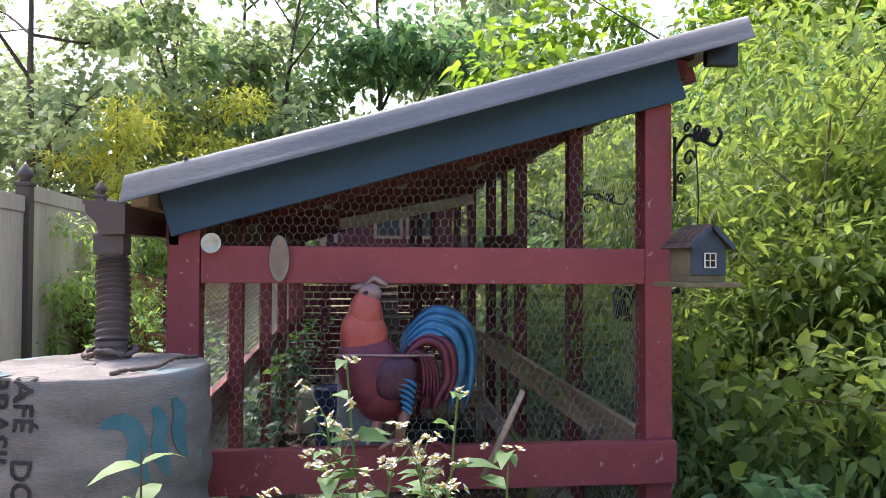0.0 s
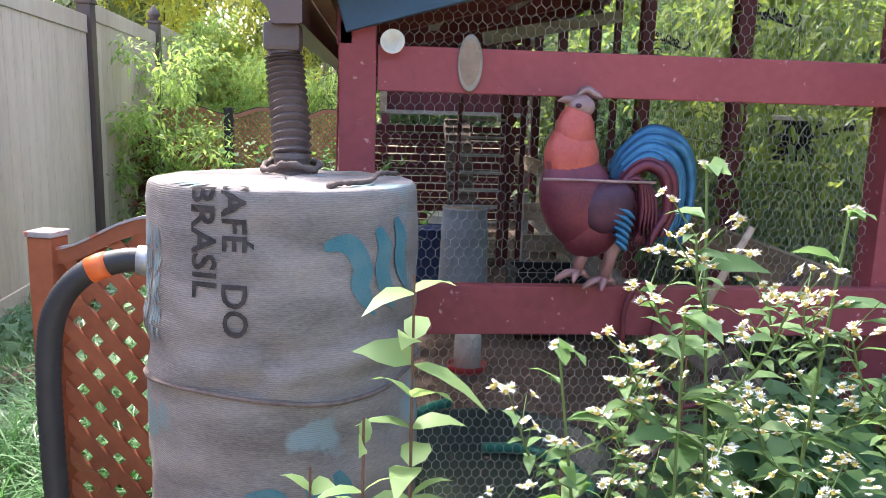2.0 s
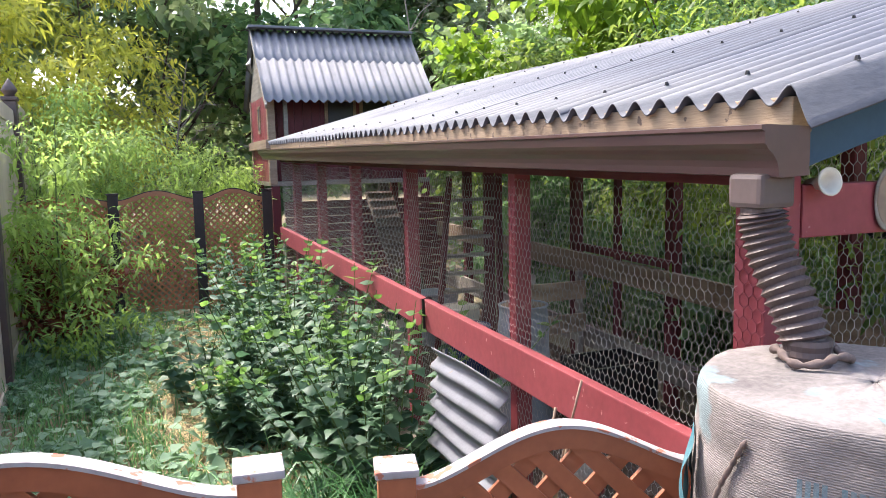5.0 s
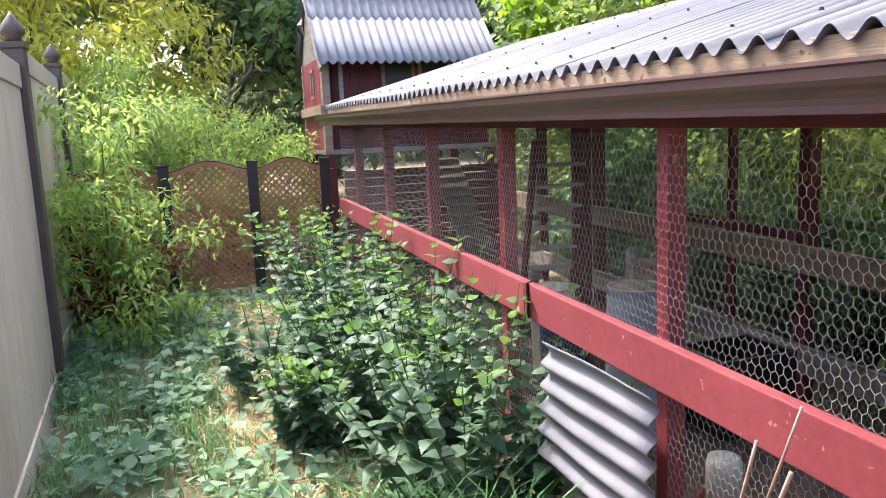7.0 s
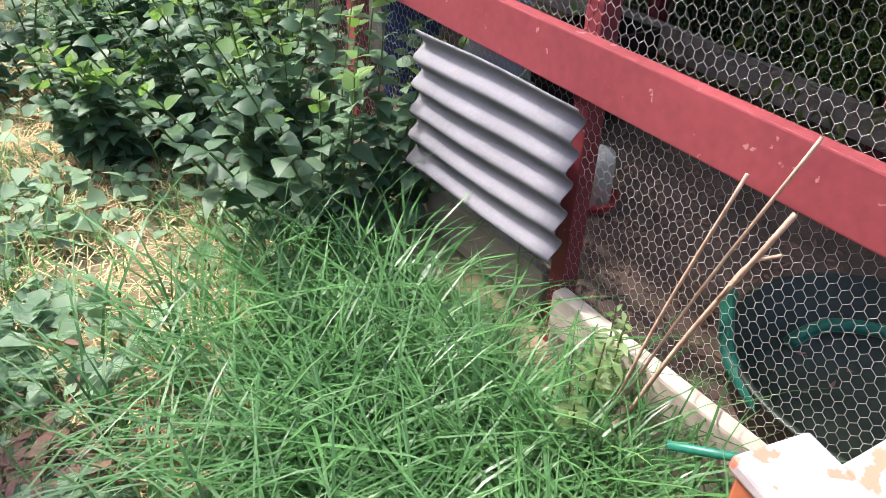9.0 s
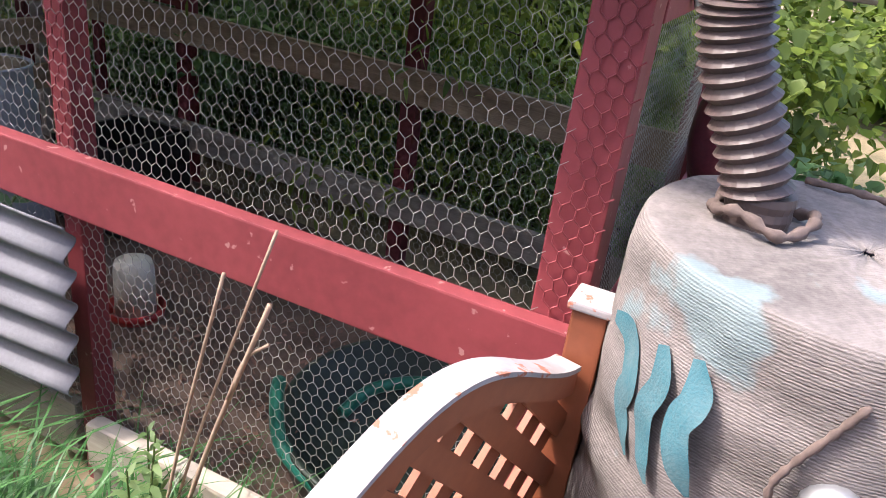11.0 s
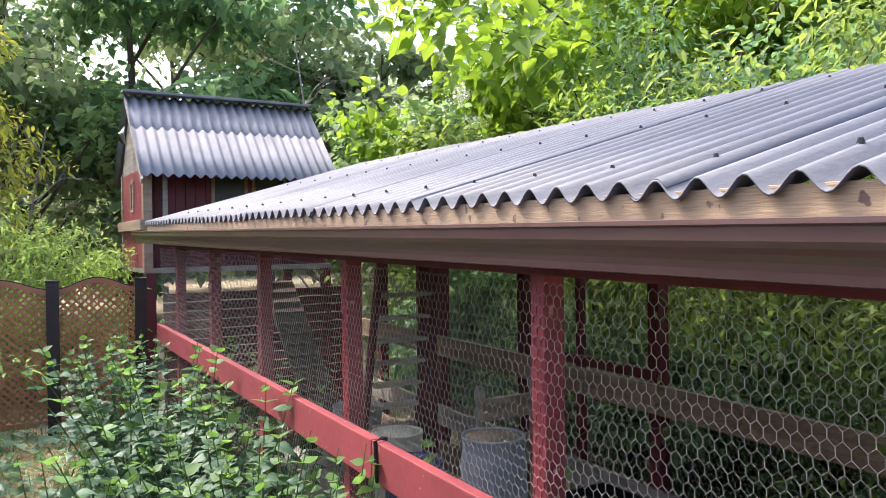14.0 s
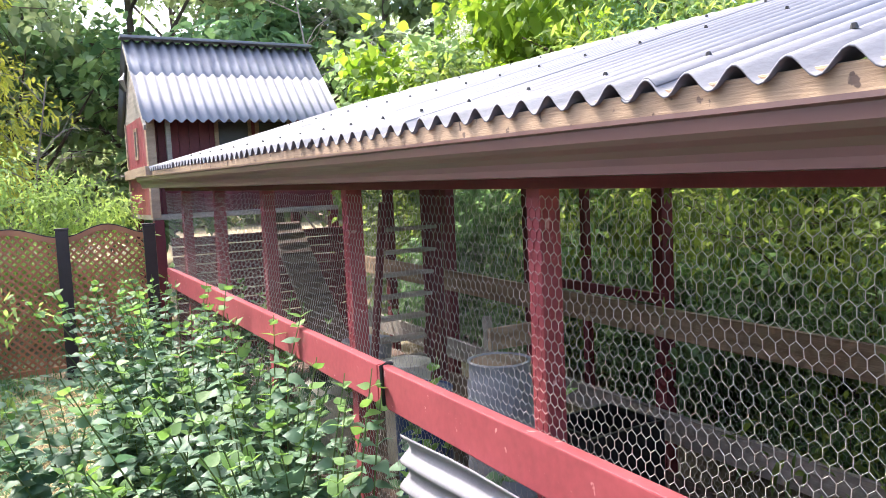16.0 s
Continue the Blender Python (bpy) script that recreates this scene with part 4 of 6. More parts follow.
for x in (0.0, 0.42):
    boxed("window_frame", hut, RAW, x - 0.02, x + 0.36, HY0 + 0.195, HY0 + 0.215, 1.56, 2.10, 0.003)
    boxed("window_pane", hut, DARKWATER, x + 0.02, x + 0.32, HY0 + 0.185, HY0 + 0.194, 1.60, 2.06, 0.001)
for dx, dz, w, h in ((0, 0, 0.03, 0.26), (0.15, 0, 0.03, 0.26), (0, -0.03, 0.18, 0.03), (0, 0.26, 0.18, 0.03)):
    boxed("gable_window_frame", hut, RAW, HX0 - 0.014, HX0 - 0.001, 10.2 + dx, 10.2 + dx + w, 1.74 + dz, 1.74 + dz + h, 0.002)
boxed("gable_window", hut, DARKWATER, HX0 - 0.005, HX0 - 0.001, 10.23, 10.35, 1.74, 2.0, 0.001)
# stilts likewise take the red darkened for shade under the floor
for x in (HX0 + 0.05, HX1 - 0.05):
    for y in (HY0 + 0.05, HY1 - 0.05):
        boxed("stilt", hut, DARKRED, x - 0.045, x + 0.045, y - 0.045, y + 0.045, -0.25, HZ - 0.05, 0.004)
hut.location = (0.035, 0, 0.095)
RIDGE_Y, RIDGE_Z, EAVE_Z = 10.36, 2.93, 2.02
bm = bmesh.new()
tri = [(HY0, 2.12), (HY1 + 0.06, 2.12), (RIDGE_Y, RIDGE_Z - 0.06)]
f0 = [bm.verts.new((HX0, y, z)) for y, z in tri]
f1 = [bm.verts.new((HX0 + 0.02, y, z)) for y, z in tri]
bm.faces.new(f0)
bm.faces.new(f1)
for i in range(3):
    bm.faces.new((f0[i], f0[(i + 1) % 3], f1[(i + 1) % 3], f1[i]))
part("gable", bm, RAWGREY, hut, "grey weathered gable boards")
for sgn, ye in ((1, 9.45), (-1, 11.27)):
    for band, (fa, fb, up) in enumerate(((0.0, 0.56, 0.0), (0.52, 1.0, 0.012))):
        w0, w1 = -0.76, 1.24
        per = 20 * 8
        vs, fs = [], []
        for f in (fa, fb):
            for t in (0, -0.005):
                for i in range(per + 1):
                    x = w0 + (w1 - w0) * i / per
                    y = ye + (RIDGE_Y - ye) * f
                    z = EAVE_Z + (RIDGE_Z - EAVE_Z) * f + 0.018 * math.cos(i / 8 * 2 * math.pi) + t + 0.014 - up
                    vs.append((x, y, z))
        Lr = per + 1
        for i in range(per):
            fs += [(i, i + 1, 2 * Lr + i + 1, 2 * Lr + i), (Lr + i, 3 * Lr + i, 3 * Lr + i + 1, Lr + i + 1), (i, Lr + i, Lr + i + 1, i + 1), (2 * Lr + i, 2 * Lr + i + 1, 3 * Lr + i + 1, 3 * Lr + i)]
        arrays("roof_sheet", vs, fs, SHEET, hut)["label"] = "pale grey corrugated roofing sheet"
beam("ridge_cap", hut, SHEET, (-0.78, RIDGE_Y, RIDGE_Z + 0.035), (1.26, RIDGE_Y, RIDGE_Z + 0.035), 0.16, 0.03, 0.008)
beam("barge_board", hut, RAWGREY, (-0.745, 9.45, EAVE_Z - 0.05), (-0.745, RIDGE_Y, RIDGE_Z - 0.045), 0.02, 0.06)
bm = bmesh.new()
tube(bm, [(HX0 - 0.05, 10.36, 2.42), (HX0 - 0.10, 10.30, 2.52), (HX0 - 0.06, 10.36, 2.60)], [0.01, 0.03, 0.008], 6)
part("gable_ornament", bm, ZINC, hut)


# ---- rooster planter on the front rail: one plain cast form ----
def ellipsoid(bm, c, r, slot, rot=0.0, seg=20, rings=12):
    m = Matrix.Translation(c) @ Matrix.Rotation(rot, 4, "Y") @ Matrix.Diagonal((*r, 1))
    vs = bmesh.ops.create_uvsphere(bm, u_segments=seg, v_segments=rings, radius=1, matrix=m)["verts"]
    for f in {f for v in vs for f in v.link_faces}:
        f.material_index, f.smooth = slot, True


def plume(bm, pts, w, slot, y=2.155, flat=0.5):
    """A curved feather with a ridge down its middle."""
    line = smoothline([(x, y, z) for x, z in pts], 8)
    n = len(line)
    rows = []
    for i, p in enumerate(line):
        d = (line[min(i + 1, n - 1)] - line[max(i - 1, 0)]).normalized()
        s = Vector((-d.z, 0, d.x))
        f = i / (n - 1)
        ww = w * (0.35 + 0.65 * math.sin(math.pi * min(1, 0.15 + 0.75 * f))) * (1 if f < 0.85 else (1 - f) / 0.15 + 0.08)
        rows.append([bm.verts.new(p + s * ww * a + Vector((0, b, 0))) for a, b in ((-1, 0.0), (-0.5, -0.008), (0, -0.012), (0.5, -0.008), (1, 0.0), (0, 0.01))])
    for a, b in zip(rows, rows[1:]):
        for k in range(6):
            f = bm.faces.new((a[k], a[(k + 1) % 6], b[(k + 1) % 6], b[k]))
            f.material_index = slot
    for r in (rows[0], rows[-1]):
        bm.faces.new(r).material_index = slot


bm = bmesh.new()
RY = 2.14
ellipsoid(bm, (-0.185, RY, 1.005), (0.098, 0.060, 0.135), 2, radians(-18))
ellipsoid(bm, (-0.14, RY, 0.955), (0.085, 0.055, 0.105), 2, radians(30))
ellipsoid(bm, (-0.207, RY, 1.108), (0.072, 0.047, 0.095), 1, radians(-4))
ellipsoid(bm, (-0.203, RY, 1.165), (0.053, 0.04, 0.085), 1)
ellipsoid(bm, (-0.190, RY, 1.243), (0.036, 0.027, 0.029), 0, radians(12))
ellipsoid(bm, (-0.213, RY - 0.022, 1.196), (0.021, 0.012, 0.022), 1)
ellipsoid(bm, (-0.203, RY - 0.026, 1.243), (0.008, 0.006, 0.006), 3)
plume(bm, [(-0.205, 1.264), (-0.18, 1.283), (-0.155, 1.272), (-0.135, 1.262)], 0.011, 0, RY)
tube(bm, [(-0.212, RY, 1.255), (-0.232, RY, 1.259), (-0.250, RY, 1.254)], [0.016, 0.010, 0.002], 8)
for f in bm.faces:
    c = f.calc_center_median()
    if f.material_index == 1 and c.z < 1.098 + 0.010 * math.sin(c.x * 300):
        f.material_index = 6 if c.z > 1.072 else 2
tube(bm, [(-0.29, RY - 0.062, 1.062), (-0.2, RY - 0.068, 1.062), (-0.08, RY - 0.066, 1.060), (0.0, RY - 0.05, 1.058)], 0.004, 6)
ellipsoid(bm, (-0.115, RY - 0.045, 0.995), (0.062, 0.026, 0.075), 3, radians(35))
for k in range(6):
    plume(bm, [(-0.115 + 0.004 * k, 1.00 - 0.018 * k), (-0.075, 0.985 - 0.018 * k), (-0.050 - 0.004 * k, 0.965 - 0.016 * k)], 0.009, 4, RY - 0.058)
for k in range(6):
    plume(bm, [(-0.10, 1.02 - 0.012 * k), (-0.045, 1.03 - 0.02 * k), (-0.02 + 0.004 * k, 0.96 - 0.012 * k), (-0.04 + 0.008 * k, 0.89)], 0.013, 2, RY - 0.02 + 0.004 * k)
for k in range(9):
    f = k / 8
    d = 0.012 * math.sin(k * 2.3)
    plume(bm, [(-0.092, 1.02 + 0.008 * k), (-0.068 + 0.008 * f, 1.07 + 0.065 * f), (-0.02 + 0.03 * f, 1.10 + 0.088 * f), (0.028 + 0.068 * f + d, 1.07 + 0.09 * f), (0.04 + 0.092 * f + d, 0.985 + 0.10 * f), (0.01 + 0.12 * f + d * 1.5, 0.925 + 0.045 * f), (-0.005 + 0.105 * f + d * 2, 0.875 + 0.02 * ((k * 5) % 3))], 0.0155, 2 if k < 2 else 4, RY - 0.035 + 0.009 * k + 0.004 * (k % 2))
for k in range(5):
    plume(bm, [(-0.075, 1.06), (-0.045 + 0.008 * k, 1.065 - 0.004 * k), (-0.03 + 0.010 * k, 1.0), (-0.035 + 0.012 * k, 0.93 - 0.008 * (k % 2))], 0.009, 2, RY - 0.045 + 0.004 * k)
for fx, fz in ((-0.175, 0.802), (-0.10, 0.782)):
    tube(bm, [(fx + 0.02, RY, 0.90), (fx + 0.012, RY, 0.86), (fx, RY, fz + 0.02)], [0.026, 0.017, 0.014], 8)
    for d in ((-0.062, -0.02), (-0.055, 0.008), (0.035, 0.01), (-0.02, -0.045)):
        tube(bm, [(fx, RY, fz + 0.014), (fx + d[0] * 0.5, RY + d[1] * 0.5, fz + 0.012), (fx + d[0], RY + d[1], fz - 0.004)], [0.013, 0.010, 0.004], 6)
for f in bm.faces:
    if len(f.verts) == 4 and f.calc_center_median().z < 0.895 and f.calc_center_median().x < -0.04 and f.material_index == 0:
        f.material_index = 5
rooster = part("rooster_figure", bm, [HEAD_GREY, NECK_RED, BODY_PLUM, WING_DARK, TAIL_BLUE, LEG_PINK, NECK_LOW], None, smooth=True)
rooster.location = (0, 0.0, -0.018)
tagged(rooster, "painted metal rooster figure with blue tail on the red rail", "figurine")

# ---- small things on the front beam ----
horn = thing("bell_cup", "white enamel bell-shaped cup fixed to the red beam", "ornament")
bm = bmesh.new()
lathe(bm, [(0.012, -0.05), (0.014, -0.02), (0.020, 0.0), (0.030, 0.012), (0.031, 0.016), (0.027, 0.016), (0.016, 0.004), (0.010, -0.015)], (0, 0, 0), 24)
bmesh.ops.transform(bm, matrix=pose(-0.664, 2.208, 1.368, 82, 0, -6), verts=bm.verts)
part("cup", bm, WHITE, horn, smooth=True)
plaque = thing("oval_plaque", "small oval painted plaque hung on the red beam", "plaque")
bm = bmesh.new()
lathe(bm, [(0.030, -0.004), (0.036, -0.003), (0.038, 0.0), (0.036, 0.003), (0.030, 0.001)], (0, 0, 0), 28)
bmesh.ops.transform(bm, matrix=pose(-0.466, 2.214, 1.325, 90, 0, -16) @ Matrix.Diagonal((0.86, 1.9, 1, 1)), verts=bm.verts)
part("rim", bm, RAWGREY, plaque, smooth=True)
bm = bmesh.new()
lathe(bm, [(0.030, -0.0055), (0.030, 0.0025)], (0, 0, 0), 24)
bmesh.ops.transform(bm, matrix=pose(-0.466, 2.214, 1.325, 90, 0, -16) @ Matrix.Diagonal((0.86, 1.9, 1, 1)), verts=bm.verts)
part("face", bm, LINEN, plaque)


def scroll_bracket(at, towards, reach):
    """A wrought-iron hook with curls."""
    g = thing("scroll_bracket", "black wrought iron scroll plant hook on a post", "hook", "scroll hooks")
    d = Vector(towards).normalized()
    a = Vector(at)

    def p(u, z):
        return a + d * u + Vector((0, 0, z))
    tubed("back_bar", g, IRON, [p(0.006, -0.16), p(0.006, 0.05)], 0.006, 6)
    tubed("arm", g, IRON, smoothline([p(0.006, 0.0), p(reach * 0.35, 0.045), p(reach * 0.7, 0.02), p(reach, -0.005), p(reach + 0.03, 0.02), p(reach + 0.02, 0.045)], 6), 0.006, 6)
    for u, z, r, s in ((0.08, -0.03, 0.03, 1), (0.035, -0.09, 0.022, 1), (reach * 0.62, 0.055, 0.026, -1), (reach * 0.35, 0.07, 0.018, 1)):
        tubed("scroll", g, IRON, [p(u + (r * (1 - k / 22)) * math.cos(s * k * 0.42), z + (r * (1 - k / 22)) * math.sin(s * k * 0.42)) for k in range(18)], 0.0045, 6)
    for u in (0.12, reach * 0.8):
        bm = bmesh.new()
        for k in range(5):
            an = k * 1.256
            c = p(u + 0.012 * math.cos(an), 0.035 + 0.012 * math.sin(an))
            bmesh.ops.create_uvsphere(bm, u_segments=6, v_segments=4, radius=0.009, matrix=Matrix.Translation(c))
        part("flower", bm, IRON, g)
    return g


scroll_bracket((0.80, 2.225, 1.68), (0.22, -1, 0), 0.20)
scroll_bracket((XR - 0.02, 3.52, 1.62), (1, -0.15, 0), 0.24)
scroll_bracket((XR - 0.02, 4.70, 1.62), (1, -0.15, 0), 0.24)

bh = thing("birdhouse", "slate blue wooden birdhouse hanging on a chain", "birdhouse")
bx, by, bz = 0.758, 1.965, 1.248
M = pose(bx, by, bz, 0, 0, 14)
boxed("tray", bh, HOUSE_TAN, -0.10, 0.10, -0.075, 0.075, 0.0, 0.014, 0.003, M)
boxed("base", bh, HOUSE_TAN, -0.062, 0.062, -0.045, 0.045, 0.0145, 0.034, 0.002, M)
boxed("front_wall", bh, HOUSE_BLUE, -0.06, 0.06, -0.050, -0.044, 0.0345, 0.118, 0.002, M)
boxed("side_wall", bh, HOUSE_TAN, -0.062, -0.056, -0.044, 0.044, 0.0345, 0.118, 0.002, M)
boxed("side_wall", bh, HOUSE_BLUE, 0.056, 0.062, -0.044, 0.044, 0.0345, 0.118, 0.002, M)
boxed("back_wall", bh, HOUSE_BLUE, -0.06, 0.06, 0.044, 0.050, 0.0345, 0.118, 0.002, M)
for y in (-0.050, 0.046):
    bm = bmesh.new()
    vs = [[bm.verts.new(M @ Vector(c)) for c in ((-0.06, yy, 0.118), (0.06, yy, 0.118), (0, yy, 0.172))] for yy in (y, y + 0.004)]
    bm.faces.new(vs[0])
    bm.faces.new(vs[1])
    for i in range(3):
        bm.faces.new((vs[0][i], vs[0][(i + 1) % 3], vs[1][(i + 1) % 3], vs[1][i]))
    part("gable", bm, HOUSE_BLUE, bh)
for s in (-1, 1):
    for k in range(4):
        f0 = k / 4
        c = Vector((s * 0.078 * (f0 + 0.14), 0, 0.178 - 0.066 * (f0 + 0.14)))
        mm = M @ Matrix.Translation(c) @ Matrix.Rotation(s * radians(40), 4, "Y")
        for j in range(5):
            boxed("shingle", bh, SHINGLE, -0.015, 0.015, -0.065 + j * 0.026, -0.041 + j * 0.026, -0.002 + 0.001 * ((j + k) % 3), 0.004 + 0.001 * ((j * 3 + k) % 3), 0.001, mm)
    boxed("barge", bh, HOUSE_BLUE, -0.045, 0.045, -0.069, -0.064, -0.008, 0.006, 0.001, M @ Matrix.Translation((s * 0.042, 0, 0.143)) @ Matrix.Rotation(s * radians(40), 4, "Y"))
win = boxed("window", bh, BLACKPL, -0.018, 0.018, -0.0535, -0.0505, 0.058, 0.096, 0.0005, M)
for a, b, c, d in ((-0.021, -0.017, 0.055, 0.099), (0.017, 0.021, 0.055, 0.099), (-0.0015, 0.0015, 0.058, 0.096), (-0.017, 0.017, 0.055, 0.059), (-0.017, 0.017, 0.095, 0.099), (-0.017, 0.017, 0.0755, 0.0785)):
    boxed("window_bar", win, WHITE, a, b, -0.0565, -0.054, c, d, 0.0004, M)
tubed("hanging_wire", bh, IRON, [(bx, by, bz + 0.172), (bx + 0.004, by, bz + 0.26), (bx + 0.01, by + 0.03, 1.672)], 0.0022, 5)

pot = thing("hanging_pot", "black hanging pot with a white rim", "pot")
bm = bmesh.new()
lathe(bm, [(0.075, 0), (0.085, 0.01), (0.112, 0.17), (0.118, 0.172), (0.118, 0.178), (0.105, 0.178), (0.09, 0.14)], (1.13, 3.47, 1.04), 28)
part("bowl", bm, BLACKPL, pot, smooth=True)
bm = bmesh.new()
lathe(bm, [(0.108, 0.0), (0.122, 0.002), (0.122, 0.02), (0.108, 0.022)], (1.13, 3.47, 1.212), 28)
part("rim", bm, WHITE, pot, smooth=True)
for k in range(3):
    a = k * 2.09
    tubed("hanger", pot, IRON, [(1.13 + 0.115 * math.cos(a), 3.47 + 0.115 * math.sin(a), 1.23), (1.11, 3.48, 1.62)], 0.002, 4)
tubed("spout", pot, BLACKPL, [(1.23, 3.42, 1.15), (1.31, 3.38, 1.19), (1.34, 3.36, 1.2)], [0.012, 0.014, 0.03], 8)

# ---- inside the run ----
tagged(arrays("run_floor", [(x, y, float(ground_z(0, np.float64(y))) + 0.075 + 0.02 * noise.noise((x * 4, y * 4, 1))) for x in np.linspace(XL + 0.04, XR - 0.1, 30) for y in np.linspace(YF + 0.06, YB - 0.02, 90)], [(i * 90 + j, (i + 1) * 90 + j, (i + 1) * 90 + j + 1, i * 90 + j + 1) for i in range(29) for j in range(89)], SOIL, smooth=True), "dark bare soil floor of the hen run", "floor", kind="structure")
rng = np.random.RandomState(8)
n = 9000
lp = np.stack([rng.uniform(XL + 0.05, XR - 0.12, n), rng.uniform(YF + 0.07, YB - 0.05, n), np.zeros(n)], 1)
lp[:, 2] = ground_z(lp[:, 0], lp[:, 1]) + 0.082
ax = rng.normal(0, 1, (n, 3)) * (1, 1, 0.25)
tagged(leaf_sheet("leaf_litter", lp, ax, rng.uniform(0.015, 0.05, n), LITTER, LANCE, droop=0.0, seed=9), "dry brown leaf litter and wood chips on soil", "litter", kind="stuff")


def pail(name, label, cat, mat, at, r0, r1, h, hoops=(), lid=None):
    g = thing(name, label, cat)
    bm = bmesh.new()
    pr = [(r0 - 0.01, 0), (r0, 0.008)]
    for k in range(1, 12):
        f = k / 12
        r = r0 + (r1 - r0) * f
        for hp_ in hoops:
            if abs(f - hp_) < 0.03:
                r += 0.006
        pr.append((r, h * f))
    pr += [(r1, h), (r1 + 0.006, h + 0.004), (r1 + 0.006, h + 0.012), (r1 - 0.004, h + 0.012), (r1 - 0.008, h - 0.06), (r1 - 0.02, h - 0.065)]
    lathe(bm, pr, at, 32)
    part("wall", bm, mat, g, smooth=True)
    if lid:
        bm = bmesh.new()
        lathe(bm, [(r1 - 0.008, h - 0.03), (r1 - 0.008, h + 0.006), (r1 * 0.5, h + 0.014), (0.02, h + 0.012)], at, 32)
        part("lid", bm, lid, g, smooth=True)
    return g


pail("feed_barrel", "tall grey plastic feed barrel with a wooden lid", "barrel", GREYPL, (-0.20, 4.48, -0.03), 0.155, 0.125, 0.70, (0.3, 0.62, 0.85), RAW)
pail("blue_tub", "dark blue plastic tub on the soil", "tub", BLUEPL, (-0.36, 4.86, 0.0), 0.12, 0.13, 0.50, (0.9,), BLUEPL)
pail("small_pail", "pale plastic pail behind the feed barrel", "pail", MILKY, (-0.24, 5.25, 0.03), 0.11, 0.12, 0.50, (0.9,), MILKY)
pail("grey_bucket", "weathered grey bucket in the run", "bucket", GREYPL, (-0.02, 6.2, 0.06), 0.12, 0.15, 0.40, (0.5, 0.9))
jug = pail("water_jug", "yellowed round water jug with a black cap", "jug", MILKY, (-0.52, 5.72, 0.05), 0.15, 0.135, 0.26, (0.3, 0.6))
bm = bmesh.new()
lathe(bm, [(0.138, 0.27), (0.12, 0.31), (0.07, 0.345), (0.045, 0.35)], (-0.52, 5.72, 0.05), 28)
part("shoulder", bm, MILKY, jug, smooth=True)
bm = bmesh.new()
lathe(bm, [(0.05, 0.35), (0.052, 0.39), (0.04, 0.395)], (-0.52, 5.72, 0.05), 20)
part("cap", bm, BLACKPL, jug)
tote = thing("black_crate", "black plastic crate standing on the soil", "crate")
for a in ((0.06, 0.46, 4.22, 4.24), (0.06, 0.46, 4.53, 4.55), (0.06, 0.08, 4.242, 4.528), (0.44, 0.46, 4.242, 4.528)):
    boxed("crate_wall", tote, BLACKPL, *a, 0.0, 0.36, 0.004)
boxed("crate_floor", tote, BLACKPL, 0.082, 0.438, 4.242, 4.528, 0.0, 0.02, 0.002)
fd = thing("chick_feeder", "white plastic feeder on a red base", "feeder")
fx, fy, fz = -0.24, 3.83, -0.055
bm = bmesh.new()
lathe(bm, [(0.095, 0), (0.10, 0.035), (0.092, 0.035), (0.088, 0.012), (0.06, 0.012)], (fx, fy, fz), 28)
part("base", bm, REDPL, fd, smooth=True)
bm = bmesh.new()
lathe(bm, [(0.068, 0.0), (0.066, 0.16), (0.060, 0.19), (0.03, 0.20)], (fx, fy, fz + 0.014), 28)
part("jar", bm, WHITE, fd, smooth=True)
pond = thing("dust_tub", "round dark tub with a green hose coiled in it", "tub")
TUB = (-0.27, 2.69)
bm = bmesh.new()
lathe(bm, [(0.36, -0.13), (0.385, -0.12), (0.405, 0.02), (0.418, 0.028), (0.416, 0.038), (0.398, 0.036), (0.375, -0.09), (0.10, -0.105)], (TUB[0], TUB[1], 0.0), 48)
part("basin", bm, TUBGREEN, pond, "dark green plastic basin", True)
hosep = smoothline([(-0.40, 3.11, 0.055), (-0.48, 3.06, 0.052), (-0.60, 2.95, 0.03), (-0.625, 2.80, -0.03), (-0.59, 2.635, -0.065), (-0.45, 2.44, -0.07), (-0.20, 2.38, -0.07), (0.0, 2.48, -0.07), (0.055, 2.62, -0.07), (0.02, 2.80, -0.07), (-0.08, 2.92, -0.07), (-0.17, 2.956, -0.07), (-0.28, 2.96, -0.07)], 8)
bm = bmesh.new()
tube(bm, hosep, 0.021, 10)
part("hose_coil", bm, GREENPL, pond, "green garden hose coiled in the basin", True)
rod = thing("green_rod", "short green plastic rod lying by the sill", "rod")
tubed("rod", rod, GREENPL, [(-1.02, 2.81, 0.100), (-0.80, 2.575, 0.100)], 0.011, 8)
ramp = thing("hen_ramp", "sloping grey plank ramp with cleats", "ramp")
beam("plank", ramp, DARKWOOD, (0.06, 6.75, 0.12), (0.10, 8.05, 1.15), 0.26, 0.025)
for k in range(14):
    f = (k + 0.5) / 14
    beam("cleat", ramp, DARKWOOD, (-0.06 + 0.04 * f, 6.75 + 1.3 * f, 0.145 + 1.03 * f), (0.18 + 0.04 * f, 6.75 + 1.3 * f, 0.145 + 1.03 * f), 0.025, 0.02)
roost = thing("roost_ladder", "open ladder of grey roosting boards", "ladder")
for k in range(9):
    boxed("step", roost, RAWGREY, -0.10, 0.22, 5.92 - 0.03 * k, 6.02 - 0.03 * k, 0.12 + 0.13 * k, 0.138 + 0.13 * k, 0.003)
for x in (-0.115, 0.235):
    beam("stringer", roost, DARKRED, (x, 6.0, 0.0), (x, 5.68, 1.32), 0.028, 0.05)
bench = thing("roost_box", "weathered nest box boards in the run", "nest box")
for z in (0.28, 0.5):
    boxed("board", bench, RAW, 0.30, 0.70, 5.3, 5.33, z, z + 0.12, 0.003)
